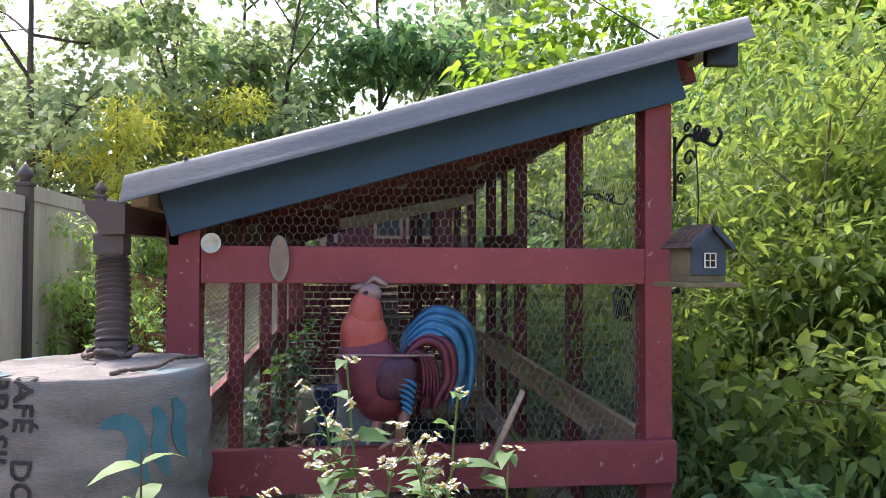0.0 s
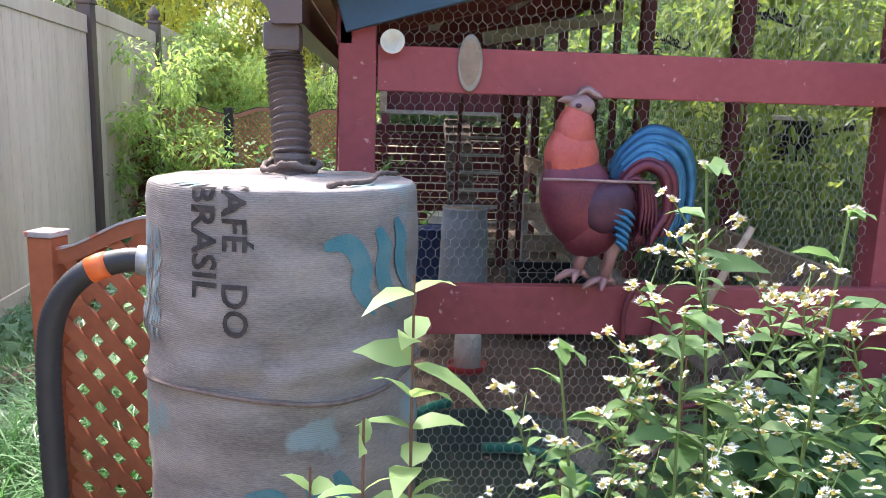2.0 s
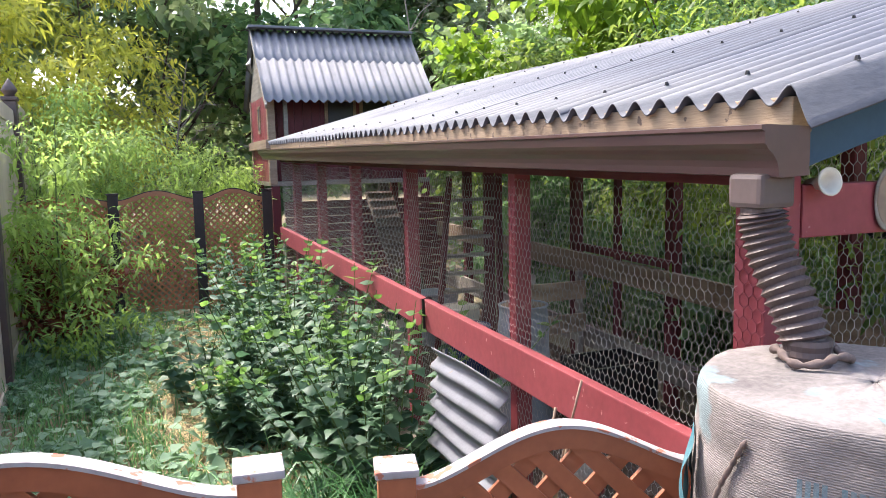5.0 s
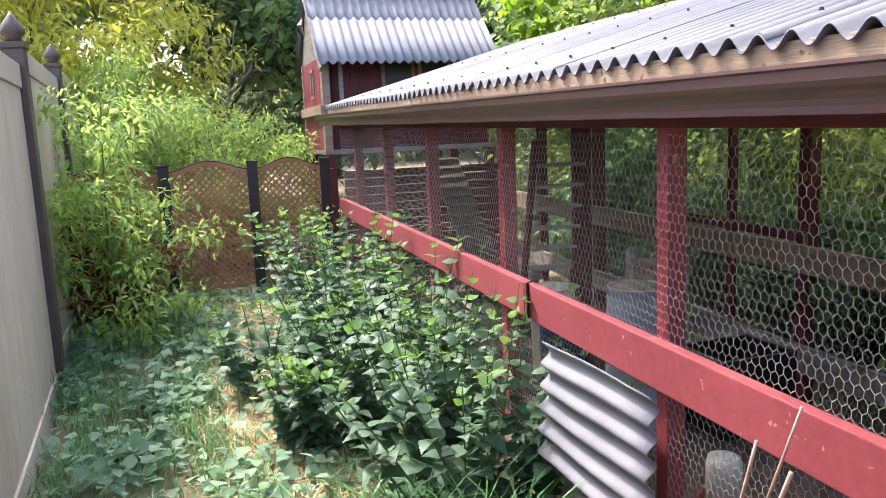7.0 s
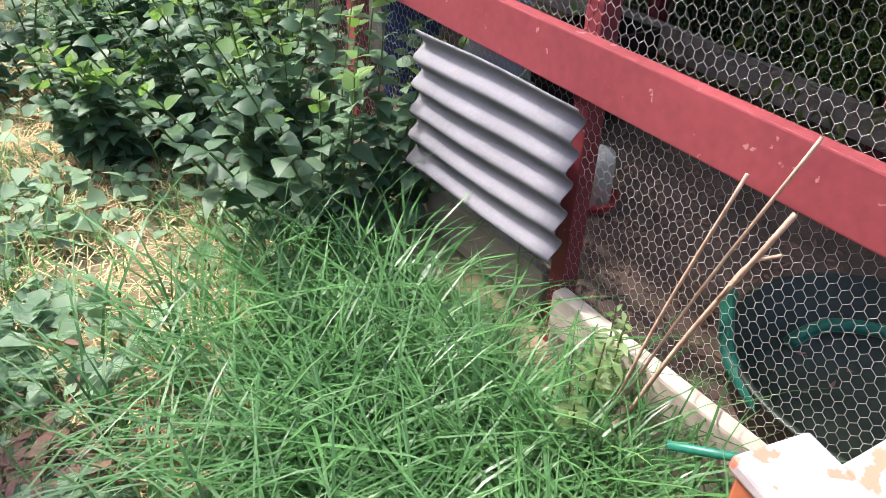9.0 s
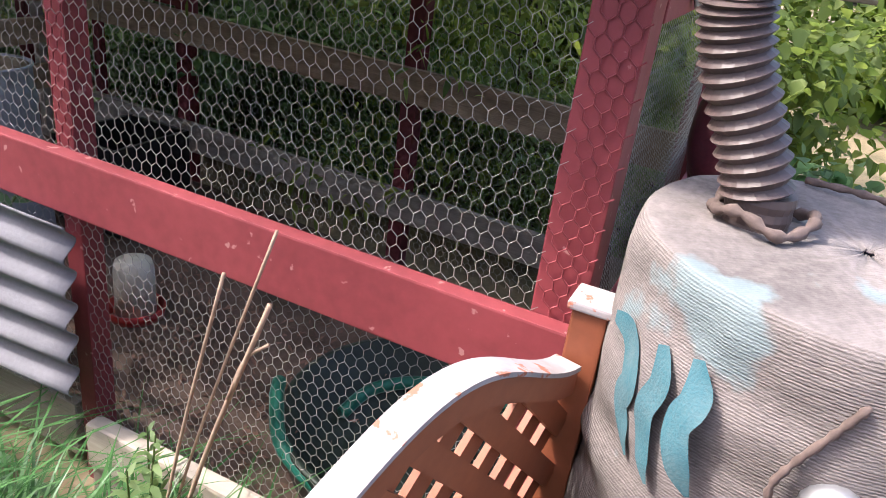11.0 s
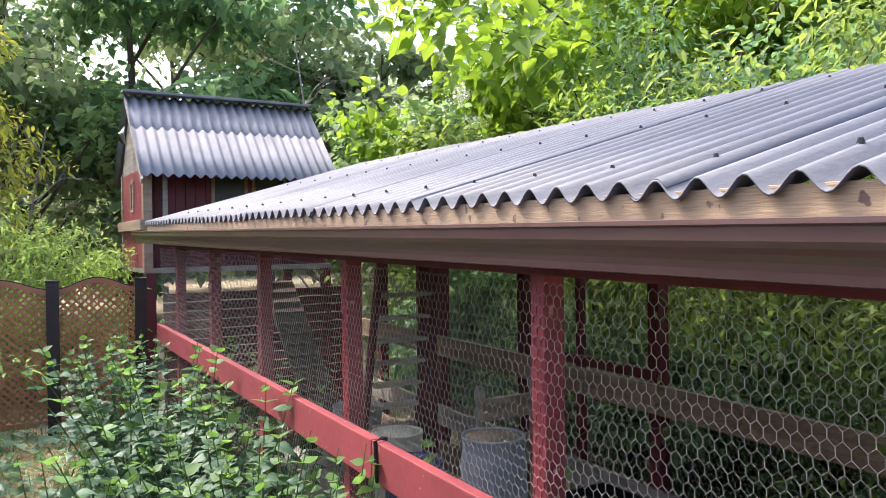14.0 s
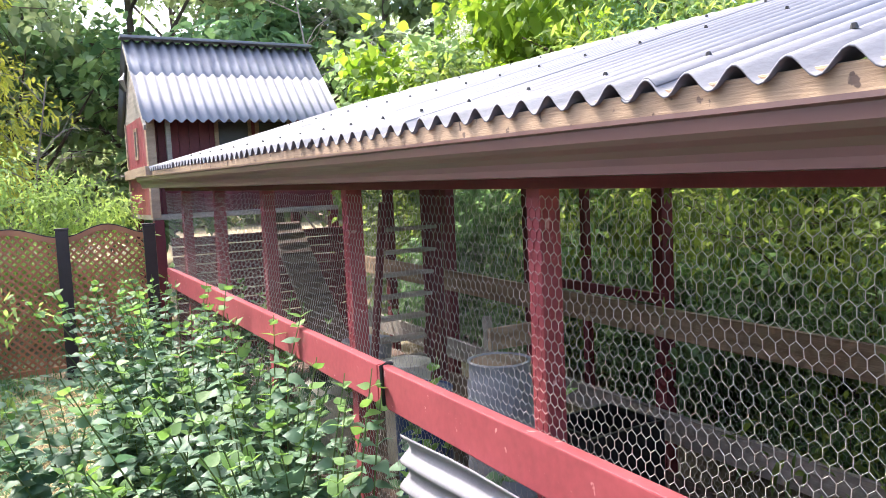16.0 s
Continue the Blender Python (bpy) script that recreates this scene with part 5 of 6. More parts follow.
for x in (0.32, 0.68):
    boxed("leg", bench, RAWGREY, x - 0.02, x + 0.02, 5.335, 5.375, -0.02, 0.68, 0.003)
# ---- plants ----
def stems_and_leaves(name, label, category, group, at, count, height, spread, mat, size, outline=BROAD, seed=1, stem_mat=None, pairs=9, top=None, lean=0.18, start=0.15, droop=0.35):
    """A clump of upright stems with opposite leaves."""
    rng = np.random.RandomState(seed)
    g = thing(name, label, category, group)
    B, A, S, TB, TA, TS = [], [], [], [], [], []
    for k in range(count):
        r, a = spread * math.sqrt(rng.rand()), rng.rand() * 6.283
        p0 = Vector((at[0] + r * math.cos(a), at[1] + r * math.sin(a), at[2]))
        h = height * (0.62 + 0.38 * rng.rand() if count > 1 else 0.85)
        d = Vector((lean * rng.normal(), lean * rng.normal(), 1))
        if r > 0:
            d += Vector((math.cos(a), math.sin(a), 0)) * 0.35 * r / spread
        bend = Vector((rng.normal(), rng.normal(), 0)) * 0.05 * h
        if count == 1:
            d, bend = Vector((-0.03, 0, 1)), Vector((0.02, 0, 0))
        line = [p0 + d * (h * f) + bend * f * f for f in np.linspace(0, 1, 6)]
        bm = bmesh.new()
        tube(bm, line, [0.0055 - 0.0007 * i for i in range(6)], 5, False)
        part('stem', bm, stem_mat or STEM, g)
        for j in range(pairs):
            f = start + (1 - start) * (j + 0.5 * rng.rand()) / pairs
            i = min(int(f * 5), 4)
            q = line[i].lerp(line[i + 1], f * 5 - i)
            an = (j % 2) * 1.571 + rng.normal() * 0.35 + k
            sz = size * (1.0 - 0.55 * f ** 2) * (0.75 + 0.5 * rng.rand())
            for s in (0, 3.1416):
                v = Vector((math.cos(an + s), math.sin(an + s), 0.30 + 0.25 * rng.normal() + 0.4 * f))
                if f > 0.82 and top:
                    TB.append(q), TA.append(v), TS.append(sz)
                else:
                    B.append(q), A.append(v), S.append(sz)
    leaf_sheet("leaves", B, A, S, mat, outline, g, droop, 0.06, seed + 5)
    if TB:
        leaf_sheet("top_leaves", TB, TA, TS, top, outline, g, 0.15, 0.07, seed + 6)
    return g


NL = "tall leafy nettle clump growing against the run"
for i, (x, y, h, sp, c) in enumerate(((-1.10, 4.22, 0.93, 0.21, 24), (-1.12, 4.78, 0.95, 0.26, 26), (-1.50, 5.05, 0.62, 0.24, 16), (-1.10, 5.45, 0.98, 0.26, 26), (-1.12, 6.1, 0.98, 0.26, 24), (-1.10, 6.8, 1.0, 0.24, 20), (-1.62, 5.75, 0.62, 0.26, 16), (-1.10, 7.5, 0.95, 0.22, 16))):
    stems_and_leaves("nettle_clump", NL, "plant", "nettle clumps", (x, y, float(ground_z(x, np.float64(y)))), int(c * 1.15), h, sp, L_NETTLE, 0.108, HEART, 20 + i, droop=0.5, pairs=12, top=L_NETTLE_TOP)


def tree(name, label, category, at, height, trunk_r, crown, leaves, size, mat, seed, group="", bark=None, low=0.35, limbs=9, outline=BROAD, clump=0.35, lean=0.0, forks=4, gaps=0.0):
    """A tapered trunk, bent limbs with twigs, and leaves in clumps round the twig ends."""
    rng = np.random.RandomState(seed)
    g = thing(name, label, category, group)
    bark = bark or BARK
    z0 = float(ground_z(0, np.float64(at[1]))) - 0.1
    base = Vector((at[0], at[1], z0))
    tip = base + Vector((lean * height + rng.normal() * 0.04 * height, rng.normal() * 0.04 * height, height * 0.9))
    mid = base.lerp(tip, 0.5) + Vector((rng.normal(), rng.normal(), 0)) * 0.04 * height
    line = smoothline([base, base.lerp(mid, 0.5), mid, tip], 5)
    bm = bmesh.new()
    tube(bm, line, [trunk_r * (1 - 0.85 * i / (len(line) - 1)) for i in range(len(line))], 9, False)
    part("trunk", bm, bark, g, smooth=True)
    ends = []
    for k in range(limbs):
        bm = bmesh.new()
        f = low + (0.98 - low) * (k + rng.rand() * 0.6) / limbs
        p = line[min(int(f * (len(line) - 1)), len(line) - 1)]
        an = k * 2.4 + rng.normal() * 0.4
        reach = crown * (0.55 + 0.45 * math.sin(math.pi * min(1.0, (f - low) / (1 - low) * 0.8 + 0.2))) * (0.8 + 0.4 * rng.rand())
        d = Vector((math.cos(an), math.sin(an), 0.35 + 0.5 * rng.rand()))
        e = p + d * reach
        m = p.lerp(e, 0.5) + Vector((0, 0, 0.12 * reach * rng.normal()))
        l = smoothline([p, m, e], 4)
        r0 = trunk_r * 0.45 * (1 - 0.6 * f)
        tube(bm, l, [r0 * (1 - 0.85 * i / (len(l) - 1)) for i in range(len(l))], 6, False)
        for j in range(forks):
            q = l[min(len(l) - 1, 2 + int(rng.rand() * (len(l) - 2)))]
            dd = Vector((rng.normal(), rng.normal(), 0.3 * rng.normal() + 0.25)).normalized() * reach * (0.3 + 0.3 * rng.rand())
            tube(bm, [q, q + dd * 0.5 + Vector((0, 0, 0.03)), q + dd], [r0 * 0.3, r0 * 0.2, r0 * 0.06], 4, False)
            ends += [q + dd, q + dd * 0.6]
        ends.append(e)
        part("limb", bm, bark, g)
    ends = np.array([tuple(e) for e in ends])
    if leaves:
        keep = ends[rng.rand(len(ends)) >= gaps]
        pick = keep[rng.randint(0, len(keep), leaves)]
        rad = clump * crown
        off = rng.normal(0, 1, (leaves, 3))
        off /= np.linalg.norm(off, axis=1, keepdims=True)
        off *= (rad * rng.rand(leaves) ** 0.5)[:, None] * (1, 1, 0.7)
        B = pick + off
        B[:, 2] = np.maximum(B[:, 2], z0 + 0.25)
        A = off / rad + rng.normal(0, 0.8, (leaves, 3)) + (0, 0, -0.15)
        leaf_sheet("crown", B, A, size * rng.uniform(0.6, 1.25, leaves), mat, outline, g, 0.3, 0.12, seed + 3)
    return g


TL = "leafy green tree in the wood behind the yard"
tree("yard_tree", "tall tree with open sunlit crown behind the fence", "tree", (-5.2, 12.5), 8.0, 0.13, 2.4, 5500, 0.15, L_TREE, 31, low=0.25, limbs=11, gaps=0.35, clump=0.22)
tree("yard_tree", "tall tree with open sunlit crown behind the fence", "tree", (-4.3, 14.0), 8.5, 0.12, 2.4, 5500, 0.15, L_TREE, 32, low=0.2, limbs=11, gaps=0.3, lean=0.12, clump=0.22)
k = 40
for x, y, h, c, mt in ((-2.6, 18, 9, 3.0, L_TREE), (0.3, 17, 9, 2.8, L_SHADE), (3.2, 18, 10, 3.2, L_TREE), (5.4, 17, 6.2, 2.0, L_TREE), (9.5, 13, 9, 3.0, L_MAPLE), (-10, 18, 10, 3.5, L_TREE), (2, 24, 12, 4, L_TREE), (9.5, 23, 7.0, 3, L_TREE), (13, 17, 10, 3.6, L_MAPLE), (7.5, 9.5, 8, 2.6, L_MAPLE), (10.5, 8, 8, 2.8, L_MAPLE), (8.0, 0.6, 4.8, 2.2, L_MAPLE), (9.0, 3.4, 5.2, 2.4, L_MAPLE), (7.2, -2.2, 4.8, 2.2, L_MAPLE)):
    tree("wood_tree", TL, "tree", (x, y), h, 0.16, c, 9000, 0.21, mt, k, "trees of the wood", low=0.12, limbs=14, clump=0.27, gaps=0.25)
    k += 1
# the pale leaf colour gives this far crown its haze
tree("yard_tree", "tall tree with open sunlit crown behind the fence", "tree", (-1.2, 17.0), 9.0, 0.12, 2.8, 4000, 0.19, L_PALE, 33, low=0.15, limbs=13, gaps=0.4, clump=0.25)
tree("yellow_tree", "young tree with bright yellow-green leaves", "tree", (-2.6, 12.6), 4.6, 0.06, 1.15, 9000, 0.13, L_YELLOW, 61, low=0.2, limbs=14, outline=LANCE, clump=0.42)
tree("yellow_tree", "young tree with bright yellow-green leaves", "tree", (-3.5, 10.8), 4.0, 0.05, 0.9, 5500, 0.13, L_YELLOW, 62, low=0.3, limbs=12, outline=LANCE, clump=0.42)
tree("dead_tree", "bare grey dead tree tangled with twigs", "tree", (2.3, 12.2), 4.9, 0.05, 1.5, 0, 0.1, None, 63, bark=DEADWOOD, low=0.15, limbs=26, forks=9)
tree("dead_tree", "bare grey dead tree tangled with twigs", "tree", (-1.5, 12.0), 3.2, 0.04, 1.0, 0, 0.1, None, 64, bark=DEADWOOD, low=0.1, limbs=26, forks=9)
tree("flowering_shrub", "tall pale green shrub with cream flower heads", "shrub", (2.95, 10.5), 3.3, 0.05, 1.0, 12000, 0.12, L_PALE, 65, low=0.1, limbs=16, clump=0.42)
tree("maple_tree", "maple with bright translucent leaves over the run", "tree", (4.6, 8.6), 6.2, 0.10, 2.5, 11000, 0.15, L_MAPLE, 66, low=0.3, limbs=14, clump=0.24, gaps=0.3)
tree("maple_tree", "maple with bright translucent leaves over the run", "tree", (5.9, 11.2), 6.5, 0.10, 2.1, 8000, 0.14, L_MAPLE, 67, low=0.45, limbs=12, clump=0.22, gaps=0.35)
rr = np.random.RandomState(77)
fb = np.array([(2.95, 10.5, 2.55)]) + rr.normal(0, 1, (16, 3)) * (0.45, 0.4, 0.45)
fb = np.repeat(fb, 260, axis=0) + rr.normal(0, 0.075, (16 * 260, 3))
tagged(leaf_sheet("cream_blossom", fb, rr.normal(0, 1, fb.shape), 0.035, PETAL, BROAD, None, 0.1, 0.1, 78), "cream flower heads on the tall shrub", "blossom", kind="stuff")
# sunlit hedge along the far side of the run
k = 70
HL = "dense sunlit hedge shrub with yellow-green leaves"
for x, y, h, c, mt, n in ((2.0, 3.3, 2.6, 0.95, L_HEDGE, 9000), (3.0, 3.9, 3.0, 1.1, L_HEDGE, 9000), (2.4, 4.6, 3.2, 1.05, L_HEDGE, 10000), (3.7, 5.2, 3.4, 1.3, L_SHADE, 9000), (2.2, 5.8, 2.4, 0.95, L_HEDGE, 9000), (2.2, 7.2, 2.4, 0.95, L_SHADE, 9000), (3.4, 7.0, 3.6, 1.3, L_SHADE, 9000), (2.3, 8.6, 2.6, 1.0, L_HEDGE, 8000), (1.75, 2.7, 1.1, 0.62, L_PALE, 6000), (2.7, 2.6, 1.7, 0.9, L_HEDGE, 7000), (1.55, 4.0, 1.2, 0.5, L_SHADE, 6000), (1.6, 5.0, 1.2, 0.5, L_SHADE, 6000), (1.6, 6.3, 1.2, 0.5, L_SHADE, 6000), (1.6, 7.6, 1.2, 0.5, L_SHADE, 5000)):
    tree("hedge_shrub", HL if mt is L_HEDGE else "dense dark green shrub in shade beside the run", "shrub", (x, y), h, 0.03, c, int(n * 1.4), 0.079, mt, k, "hedge shrubs", low=0.02, limbs=16, clump=0.42, outline=BROAD if k % 2 else LANCE, forks=5)
    k += 1
# saplings and weeds by the fence
for i, (x, y, h, c, n) in enumerate(((-2.55, 7.2, 2.1, 0.55, 2200), (-2.75, 8.1, 2.2, 0.6, 2600), (-2.9, 9.6, 2.4, 0.7, 3500), (-2.0, 9.9, 2.0, 0.8, 4500), (-1.2, 10.0, 1.5, 0.6, 3000), (-3.0, 11.5, 2.6, 0.9, 4500))):
    tree("sapling", "slender sapling with feathery bright green leaves by the fence", "sapling", (x, y), h, 0.014, c, int(n * 1.5), 0.072, L_SUMAC, 90 + i, "saplings by the fence", bark=STEM, low=0.1, limbs=14, outline=LANCE, clump=0.36, forks=4, gaps=0.2)
tree("russet_shrub", "small russet-leaved shrub by the far lattice", "shrub", (-2.75, 7.6), 1.2, 0.015, 0.4, 1500, 0.06, L_RUSSET, 99, bark=REDSTEM, low=0.1, limbs=10, clump=0.4)

# low plants in front of the run
for i, (x, y, h) in enumerate(((0.25, 1.75, 0.62), (0.62, 1.85, 0.62), (0.95, 1.75, 0.66), (0.30, 1.45, 0.45), (0.75, 1.5, 0.5), (1.15, 1.5, 0.55), (1.35, 2.05, 0.7), (0.6, 1.15, 0.35), (1.0, 1.1, 0.4))):
    tree("ground_shrub", "low dark green leafy shrub in front of the run", "shrub", (x, y), h * 1.55, 0.012, 0.30, 2200, 0.075, L_SHADE, 110 + i, "low shrubs in front", bark=REDSTEM, low=0.1, limbs=10, clump=0.5, outline=LANCE if i % 2 else BROAD)


def aster(at, top, seed, branches, heads):
    """A leafy fleabane stem whose upper half forks into thin branches, each ending in a loose spray of small white heads."""
    rng = np.random.RandomState(seed)
    g = thing("white_aster", "tall white flowering aster with narrow leaves", "flower", "white asters")
    B, A, S, tips = [], [], [], []
    base, e = Vector(at), Vector(top)
    l = smoothline([base, base.lerp(e, 0.5) + Vector((rng.normal() * 0.015, 0, 0.03)), e], 10)
    bm = bmesh.new()
    tube(bm, l, [0.0046 - 0.00013 * i for i in range(len(l))], 6, False)
    part("stem", bm, STEM, g)

    def leaves(line, first, step, size):
        for i in range(first, len(line), step):
            a = i * 2.4 + rng.rand()
            B.append(line[i]), A.append(Vector((math.cos(a), math.sin(a), 0.35 + 0.3 * rng.rand()))), S.append(size * (0.65 + 0.6 * rng.rand()))
    leaves(l, 7, 1, 0.10)
    leaves(l, 10, 2, 0.08)
    leaves(l, 8, 1, 0.06)
    tips.append(e)
    for k in range(branches):
        f = 0.52 + 0.42 * k / branches
        p = l[int(f * (len(l) - 1))]
        a = k * 2.4 + rng.normal() * 0.3
        reach = (0.20 - 0.13 * (f - 0.5) / 0.45) * (0.8 + 0.4 * rng.rand())
        q = p + Vector((math.cos(a) * reach, math.sin(a) * reach * 0.8, reach * (0.75 + 0.5 * rng.rand())))
        br = smoothline([p, p.lerp(q, 0.5) + Vector((math.cos(a), math.sin(a), -0.5)) * 0.02, q], 6)
        bm = bmesh.new()
        tube(bm, br, [0.0026 - 0.0001 * i for i in range(len(br))], 5, False)
        leaves(br, 1, 1, 0.05)
        for i in range(4, len(br), 2):
            b = rng.rand() * 6.283
            t = br[i] + Vector((math.cos(b) * 0.035, math.sin(b) * 0.03, 0.03 + 0.02 * rng.rand()))
            tube(bm, [br[i], t], [0.0013, 0.0009], 4, False)
            tips.append(t)
        tips.append(q)
        part("stem", bm, STEM, g)
    leaf_sheet("leaves", B, A, S, L_ASTER, LANCE, g, 0.45, 0.1, seed)
    C = bmesh.new()
    PB, PA, PS = [], [], []
    for t in tips:
        for _ in range(1 + rng.randint(heads)):
            c = t + Vector((rng.normal() * 0.013, rng.normal() * 0.013, rng.rand() * 0.014))
            bmesh.ops.create_icosphere(C, subdivisions=1, radius=0.0042, matrix=Matrix.Translation(c))
            tilt = Vector((rng.normal() * 0.6, rng.normal() * 0.6 - 0.5, 0))
            for j in range(14):
                a = j * 0.4488
                PB.append(c), PA.append(Vector((math.cos(a), math.sin(a), 0.15)) + Vector((0, 0, 1)) * (tilt.x * math.cos(a) + tilt.y * math.sin(a))), PS.append(0.0098 + 0.002 * rng.rand())
    tagged(part("pollen", C, POLLEN, g), kind="stuff")
    tagged(leaf_sheet("petals", PB, PA, PS, PETAL, LANCE, g, 0.0, 0.0, seed), kind="stuff")


for i, (x, y, z, bx0, br, hd) in enumerate(((-0.25, 1.24, 1.13, -0.20, 8, 4), (-0.05, 1.22, 1.07, -0.15, 8, 4), (-0.43, 1.28, 0.86, -0.30, 6, 4), (-0.28, 1.20, 0.93, -0.24, 5, 3), (0.03, 1.15, 0.98, -0.08, 5, 3))):
    aster((bx0, y, -0.3), (x, y, z), 3 + i, br, hd)


def broad_plant(at, h, seed, mat, size, pairs, lean=(0, 0)):
    g = stems_and_leaves("milkweed_stem", "upright pale green stem with broad pointed leaves", "plant", "broad-leaved stems", at, 1, h / 0.85, 0.001, mat, size, [(0.0, 0.03), (0.15, 0.16), (0.4, 0.20), (0.7, 0.12), (1.0, 0.0)], seed, REDSTEM, pairs, None, 0.015, 0.45, 0.5)
    return g


broad_plant((-0.622, 1.37, -0.3), 1.25, 12, L_MILK, 0.185, 13)
broad_plant((-0.70, 1.22, -0.3), 1.08, 15, L_MILK, 0.15, 10)
broad_plant((-0.78, 1.28, -0.3), 0.98, 16, L_MILK, 0.14, 9)
broad_plant((-0.40, 1.30, -0.3), 1.02, 17, L_NETTLE_TOP, 0.15, 8)
broad_plant((-0.14, 1.75, -0.3), 1.02, 18, L_NETTLE_TOP, 0.12, 10)
broad_plant((-0.03, 1.72, -0.3), 1.10, 19, L_NETTLE_TOP, 0.11, 10)
loop = thing("red_hose", "short rust red hose looped over the rail", "hose")
tubed("hose_body", loop, DARKRED, smoothline([(-0.03, 2.17, 0.60), (-0.03, 2.165, 0.70), (0.01, 2.165, 0.765), (0.06, 2.165, 0.72), (0.05, 2.165, 0.60), (0.08, 2.16, 0.48), (0.14, 2.15, 0.42), (0.22, 2.15, 0.44)], 7), 0.008, 10)
stick = thing("pale_stick", "pale bamboo stick leaning on the front rail", "stick")
tubed("cane", stick, TWIG, [(0.16, 2.15, 0.66), (0.27, 2.10, 0.93)], [0.012, 0.009], 8)
# dry stalks and a weed by the sill
wd = thing("dry_stalks", "bare pale dry stalks leaning by the sill", "stalks")
for a, b, r in (((-1.01, 3.02, -0.17), (-0.95, 2.849, 0.721), 0.0042), ((-1.0, 3.03, -0.17), (-0.92, 2.758, 0.823), 0.0036), ((-1.01, 3.0, -0.17), (-0.96, 2.739, 0.699), 0.0055), ((-0.975, 2.82, 0.47), (-0.965, 2.735, 0.62), 0.0036)):
    tubed("stalk", wd, TWIG, smoothline([a, Vector(a).lerp(Vector(b), 0.5) + Vector((0.008, 0.012, 0.02)), b], 5), r, 6)
stems_and_leaves("sill_weed", "small leafy green weed by the sill", "plant", "", (-1.0, 3.06, -0.17), 4, 0.56, 0.05, L_PALE, 0.085, LANCE, 52, pairs=9, start=0.5)

# ---- grass, straw, creepers ----
rng = np.random.RandomState(5)


def scatter(n, x0, x1, y0, y1, seed, dens=None):
    r = np.random.RandomState(seed)
    p = np.stack([r.uniform(x0, x1, n), r.uniform(y0, y1, n), np.zeros(n)], 1)
    if dens is not None:
        p = p[r.rand(n) < dens(p[:, 0], p[:, 1])]
    p[:, 2] = ground_z(p[:, 0], p[:, 1])
    return p


tuft = scatter(12500, -2.6, -0.9, 2.3, 4.1, 6, lambda x, y: (x < -1.06 + 0.05 * np.sin(y * 9)) * np.exp(-(((x + 1.42) / 0.40) ** 2) - (((y - 3.0) / 0.72) ** 2)))
n = len(tuft)
tuss = np.stack([rng.uniform(-2.0, -1.1, 70), rng.uniform(2.35, 4.0, 70)], 1)
near = ((tuft[:, None, :2] - tuss[None]) ** 2).sum(2).argmin(1)
tuft[:, :2] += 0.45 * (tuss[near] - tuft[:, :2])
tagged(blades("tall_grass", tuft, rng.uniform(0.26, 0.58, n), rng.uniform(0.4, 1.5, n), rng.uniform(0.0026, 0.0062, n), L_LUSH, None, 7), "lush green arching grass in front of the run", "grass", kind="stuff")
mead = scatter(40000, -4.5, -0.95, 1.2, 9.5, 8, lambda x, y: (0.25 + 0.75 * (np.sin(x * 5.1 + 1) * np.sin(y * 3.7) > -0.2)) * (1 - 0.88 * np.exp(-(((x + 1.72 + 0.12 * np.sin(y * 2.1)) / 0.36) ** 2))))
n = len(mead)
tagged(blades("meadow_grass", mead, rng.uniform(0.08, 0.26, n), rng.uniform(0.3, 1.1, n), rng.uniform(0.002, 0.0045, n), L_GRASS, None, 9), "short green yard grass and weeds", "grass", kind="stuff")
hay = scatter(24000, -2.5, -0.95, 2.4, 8.2, 10, lambda x, y: np.exp(-(((x + 1.72) / 0.42) ** 2)) * (0.35 + 0.65 * (np.sin(y * 2.3 + x * 3) > -0.3)))
n = len(hay)
hay[:, 2] += rng.uniform(0.01, 0.05, n)
tagged(blades("straw_cover", hay, rng.uniform(0.03, 0.09, n), rng.uniform(2.0, 4.5, n), rng.uniform(0.0012, 0.0028, n), STRAW, None, 11), "dry straw and dead grass on the path", "straw", kind="stuff")
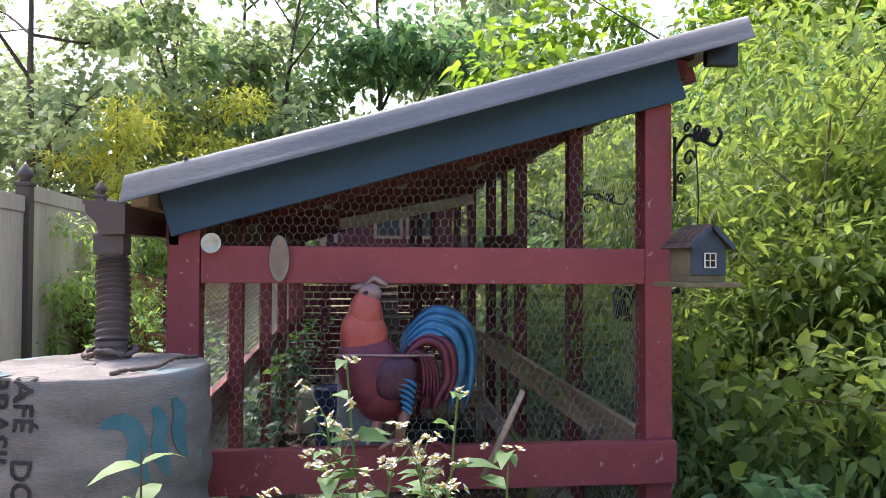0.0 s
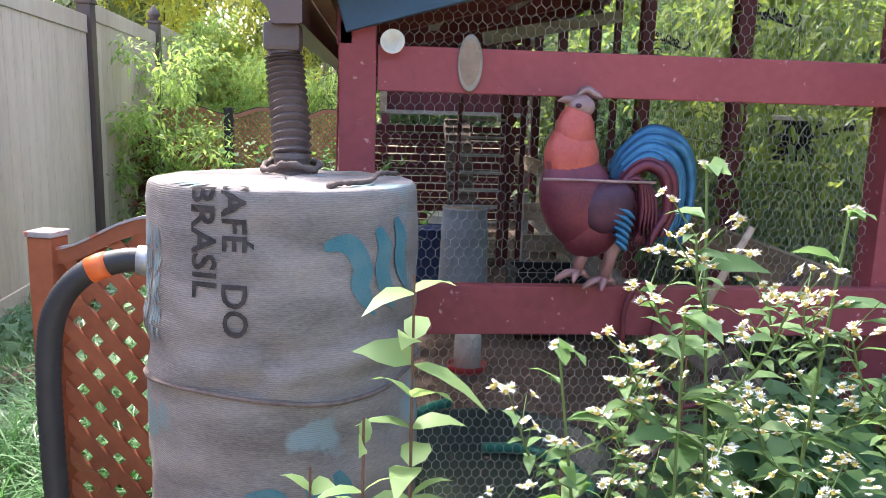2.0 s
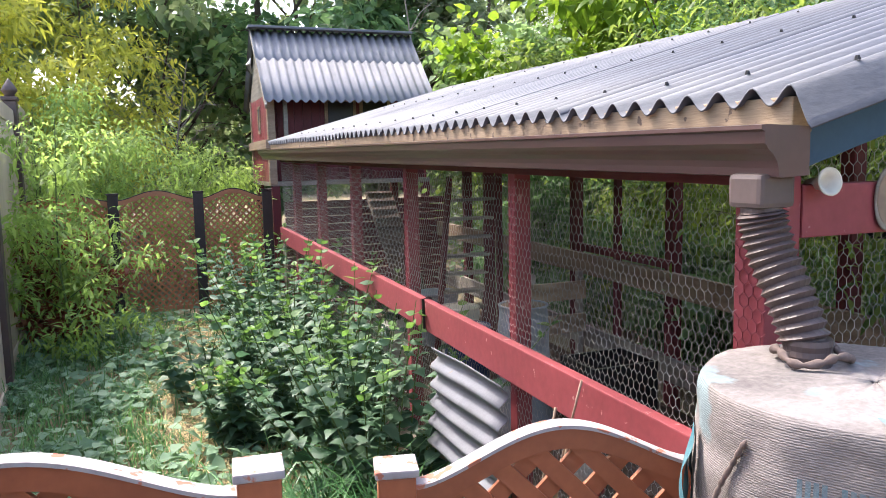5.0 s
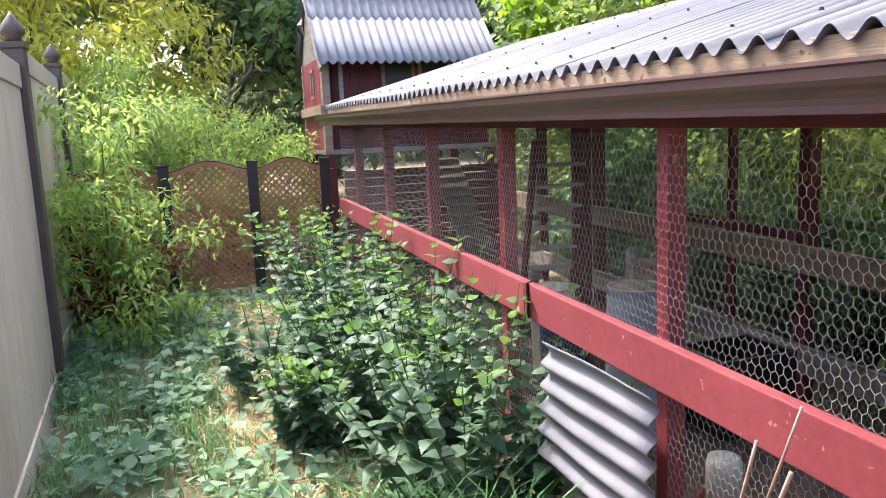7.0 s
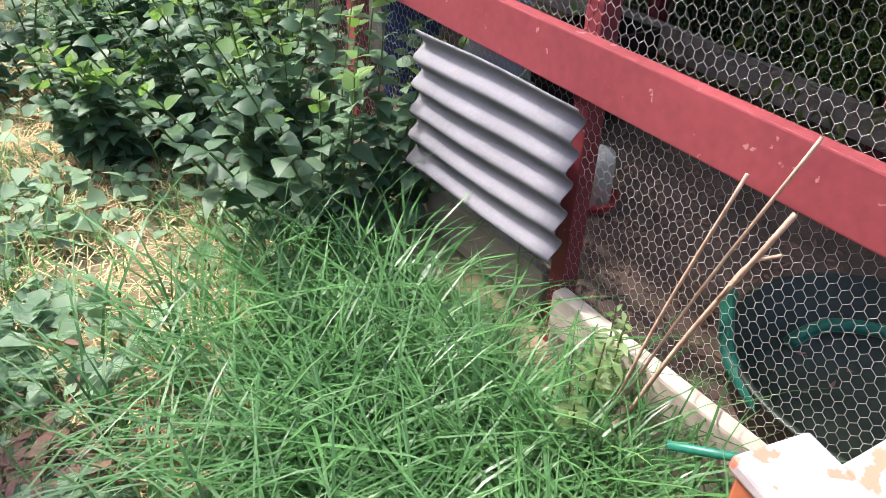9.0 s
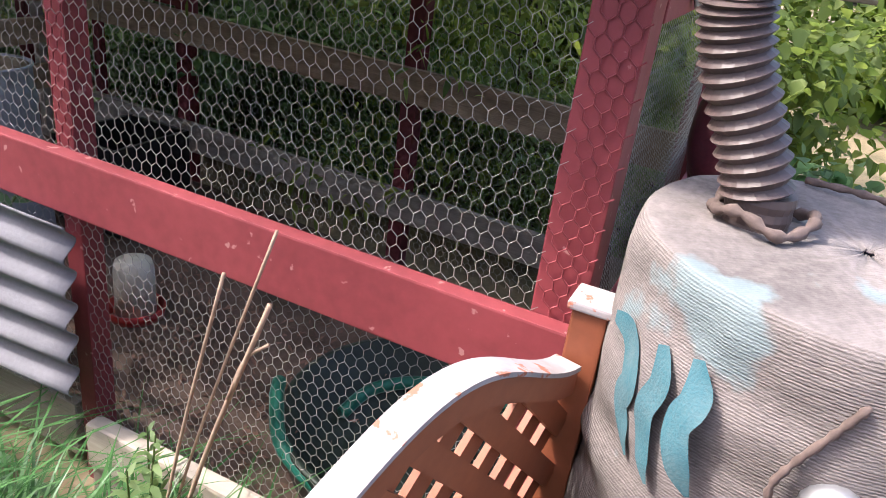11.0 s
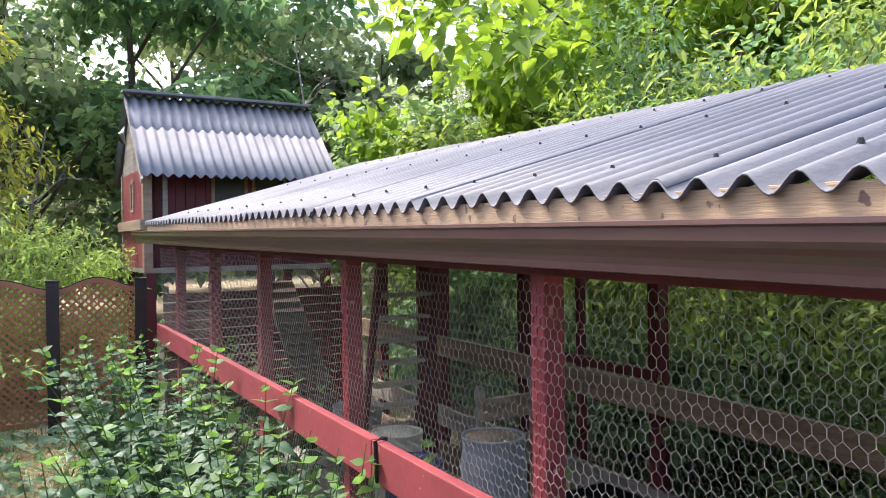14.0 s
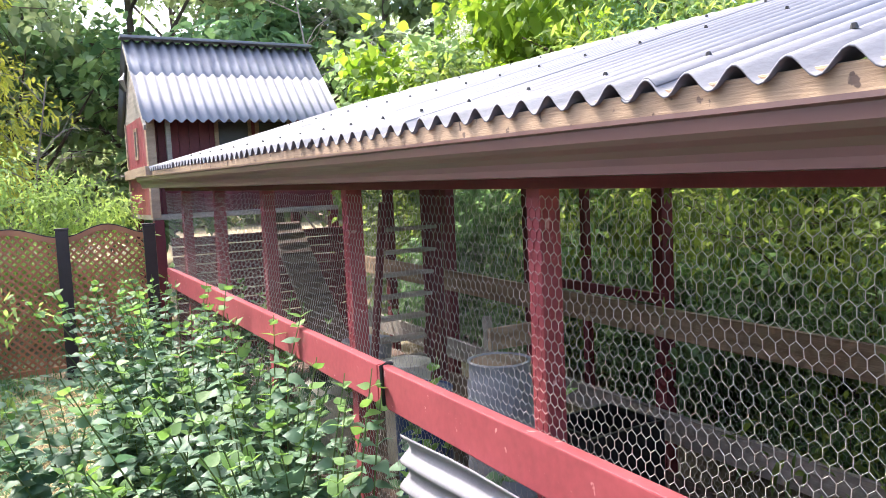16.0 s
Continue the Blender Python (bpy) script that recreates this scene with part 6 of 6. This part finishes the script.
creep = scatter(26000, -2.95, -0.95, 2.4, 8.4, 12, lambda x, y: (1 - 0.7 * np.exp(-(((x + 1.70) / 0.3) ** 2))) * 0.9 * (0.12 + 0.5 * (np.sin(x * 6.3 + y * 2.7) * np.sin(y * 4.9 - 2 * x) > 0.1)))
n = len(creep)
creep[:, 2] += rng.uniform(0.03, 0.13, n)
tagged(leaf_sheet("creeping_weeds", creep, rng.normal(0, 1, (n, 3)) * (1, 1, 0.3), rng.uniform(0.035, 0.095, n), L_CREEP, BROAD, None, 0.2, 0.1, 13), "low creeping weeds with rounded dark leaves", "weeds", kind="stuff")
chips = scatter(9000, -2.9, -1.5, 2.6, 4.1, 21, lambda x, y: np.exp(-(((x + 2.21) / 0.24) ** 2) - (((y - 3.61) / 0.15) ** 2)))
chips[:, 2] += rng.uniform(0.04, 0.12, len(chips))
tagged(leaf_sheet("wood_chips", chips, rng.normal(0, 1, (len(chips), 3)) * (1, 1, 0.25), rng.uniform(0.03, 0.09, len(chips)), LITTER, LANCE, None, 0.0, 0.1, 22), "brown bark chips and dead leaves by the gate", "litter", kind="stuff")
front = scatter(9000, -0.9, 2.2, 0.8, 2.15, 14)
n = len(front)
front[:, 2] += rng.uniform(0.02, 0.35, n)
tagged(leaf_sheet("undergrowth", front, rng.normal(0, 1, (n, 3)) * (1, 1, 0.4), rng.uniform(0.04, 0.09, n), L_SHADE, LANCE, None, 0.3, 0.1, 15), "dark leafy undergrowth in front of the run", "undergrowth", kind="stuff")
# far woods closing the view
n = 40000
r = np.random.RandomState(16)
az = r.uniform(-math.pi, math.pi, n)
dist = r.uniform(27, 33, n)
zz = r.rand(n) ** 0.8 * (4.6 + 2.0 * np.sin(az * 7) + 1.2 * np.sin(az * 19 + 1))
fw = np.stack([dist * np.sin(az), 4 + dist * np.cos(az), zz], 1)
tagged(leaf_sheet("far_woods", fw, r.normal(0, 1, (n, 3)), r.uniform(0.5, 1.1, n), L_TREE, BROAD, None, 0.3, 0.1, 17), "hazy green woods closing the distance", "woods", kind="stuff")
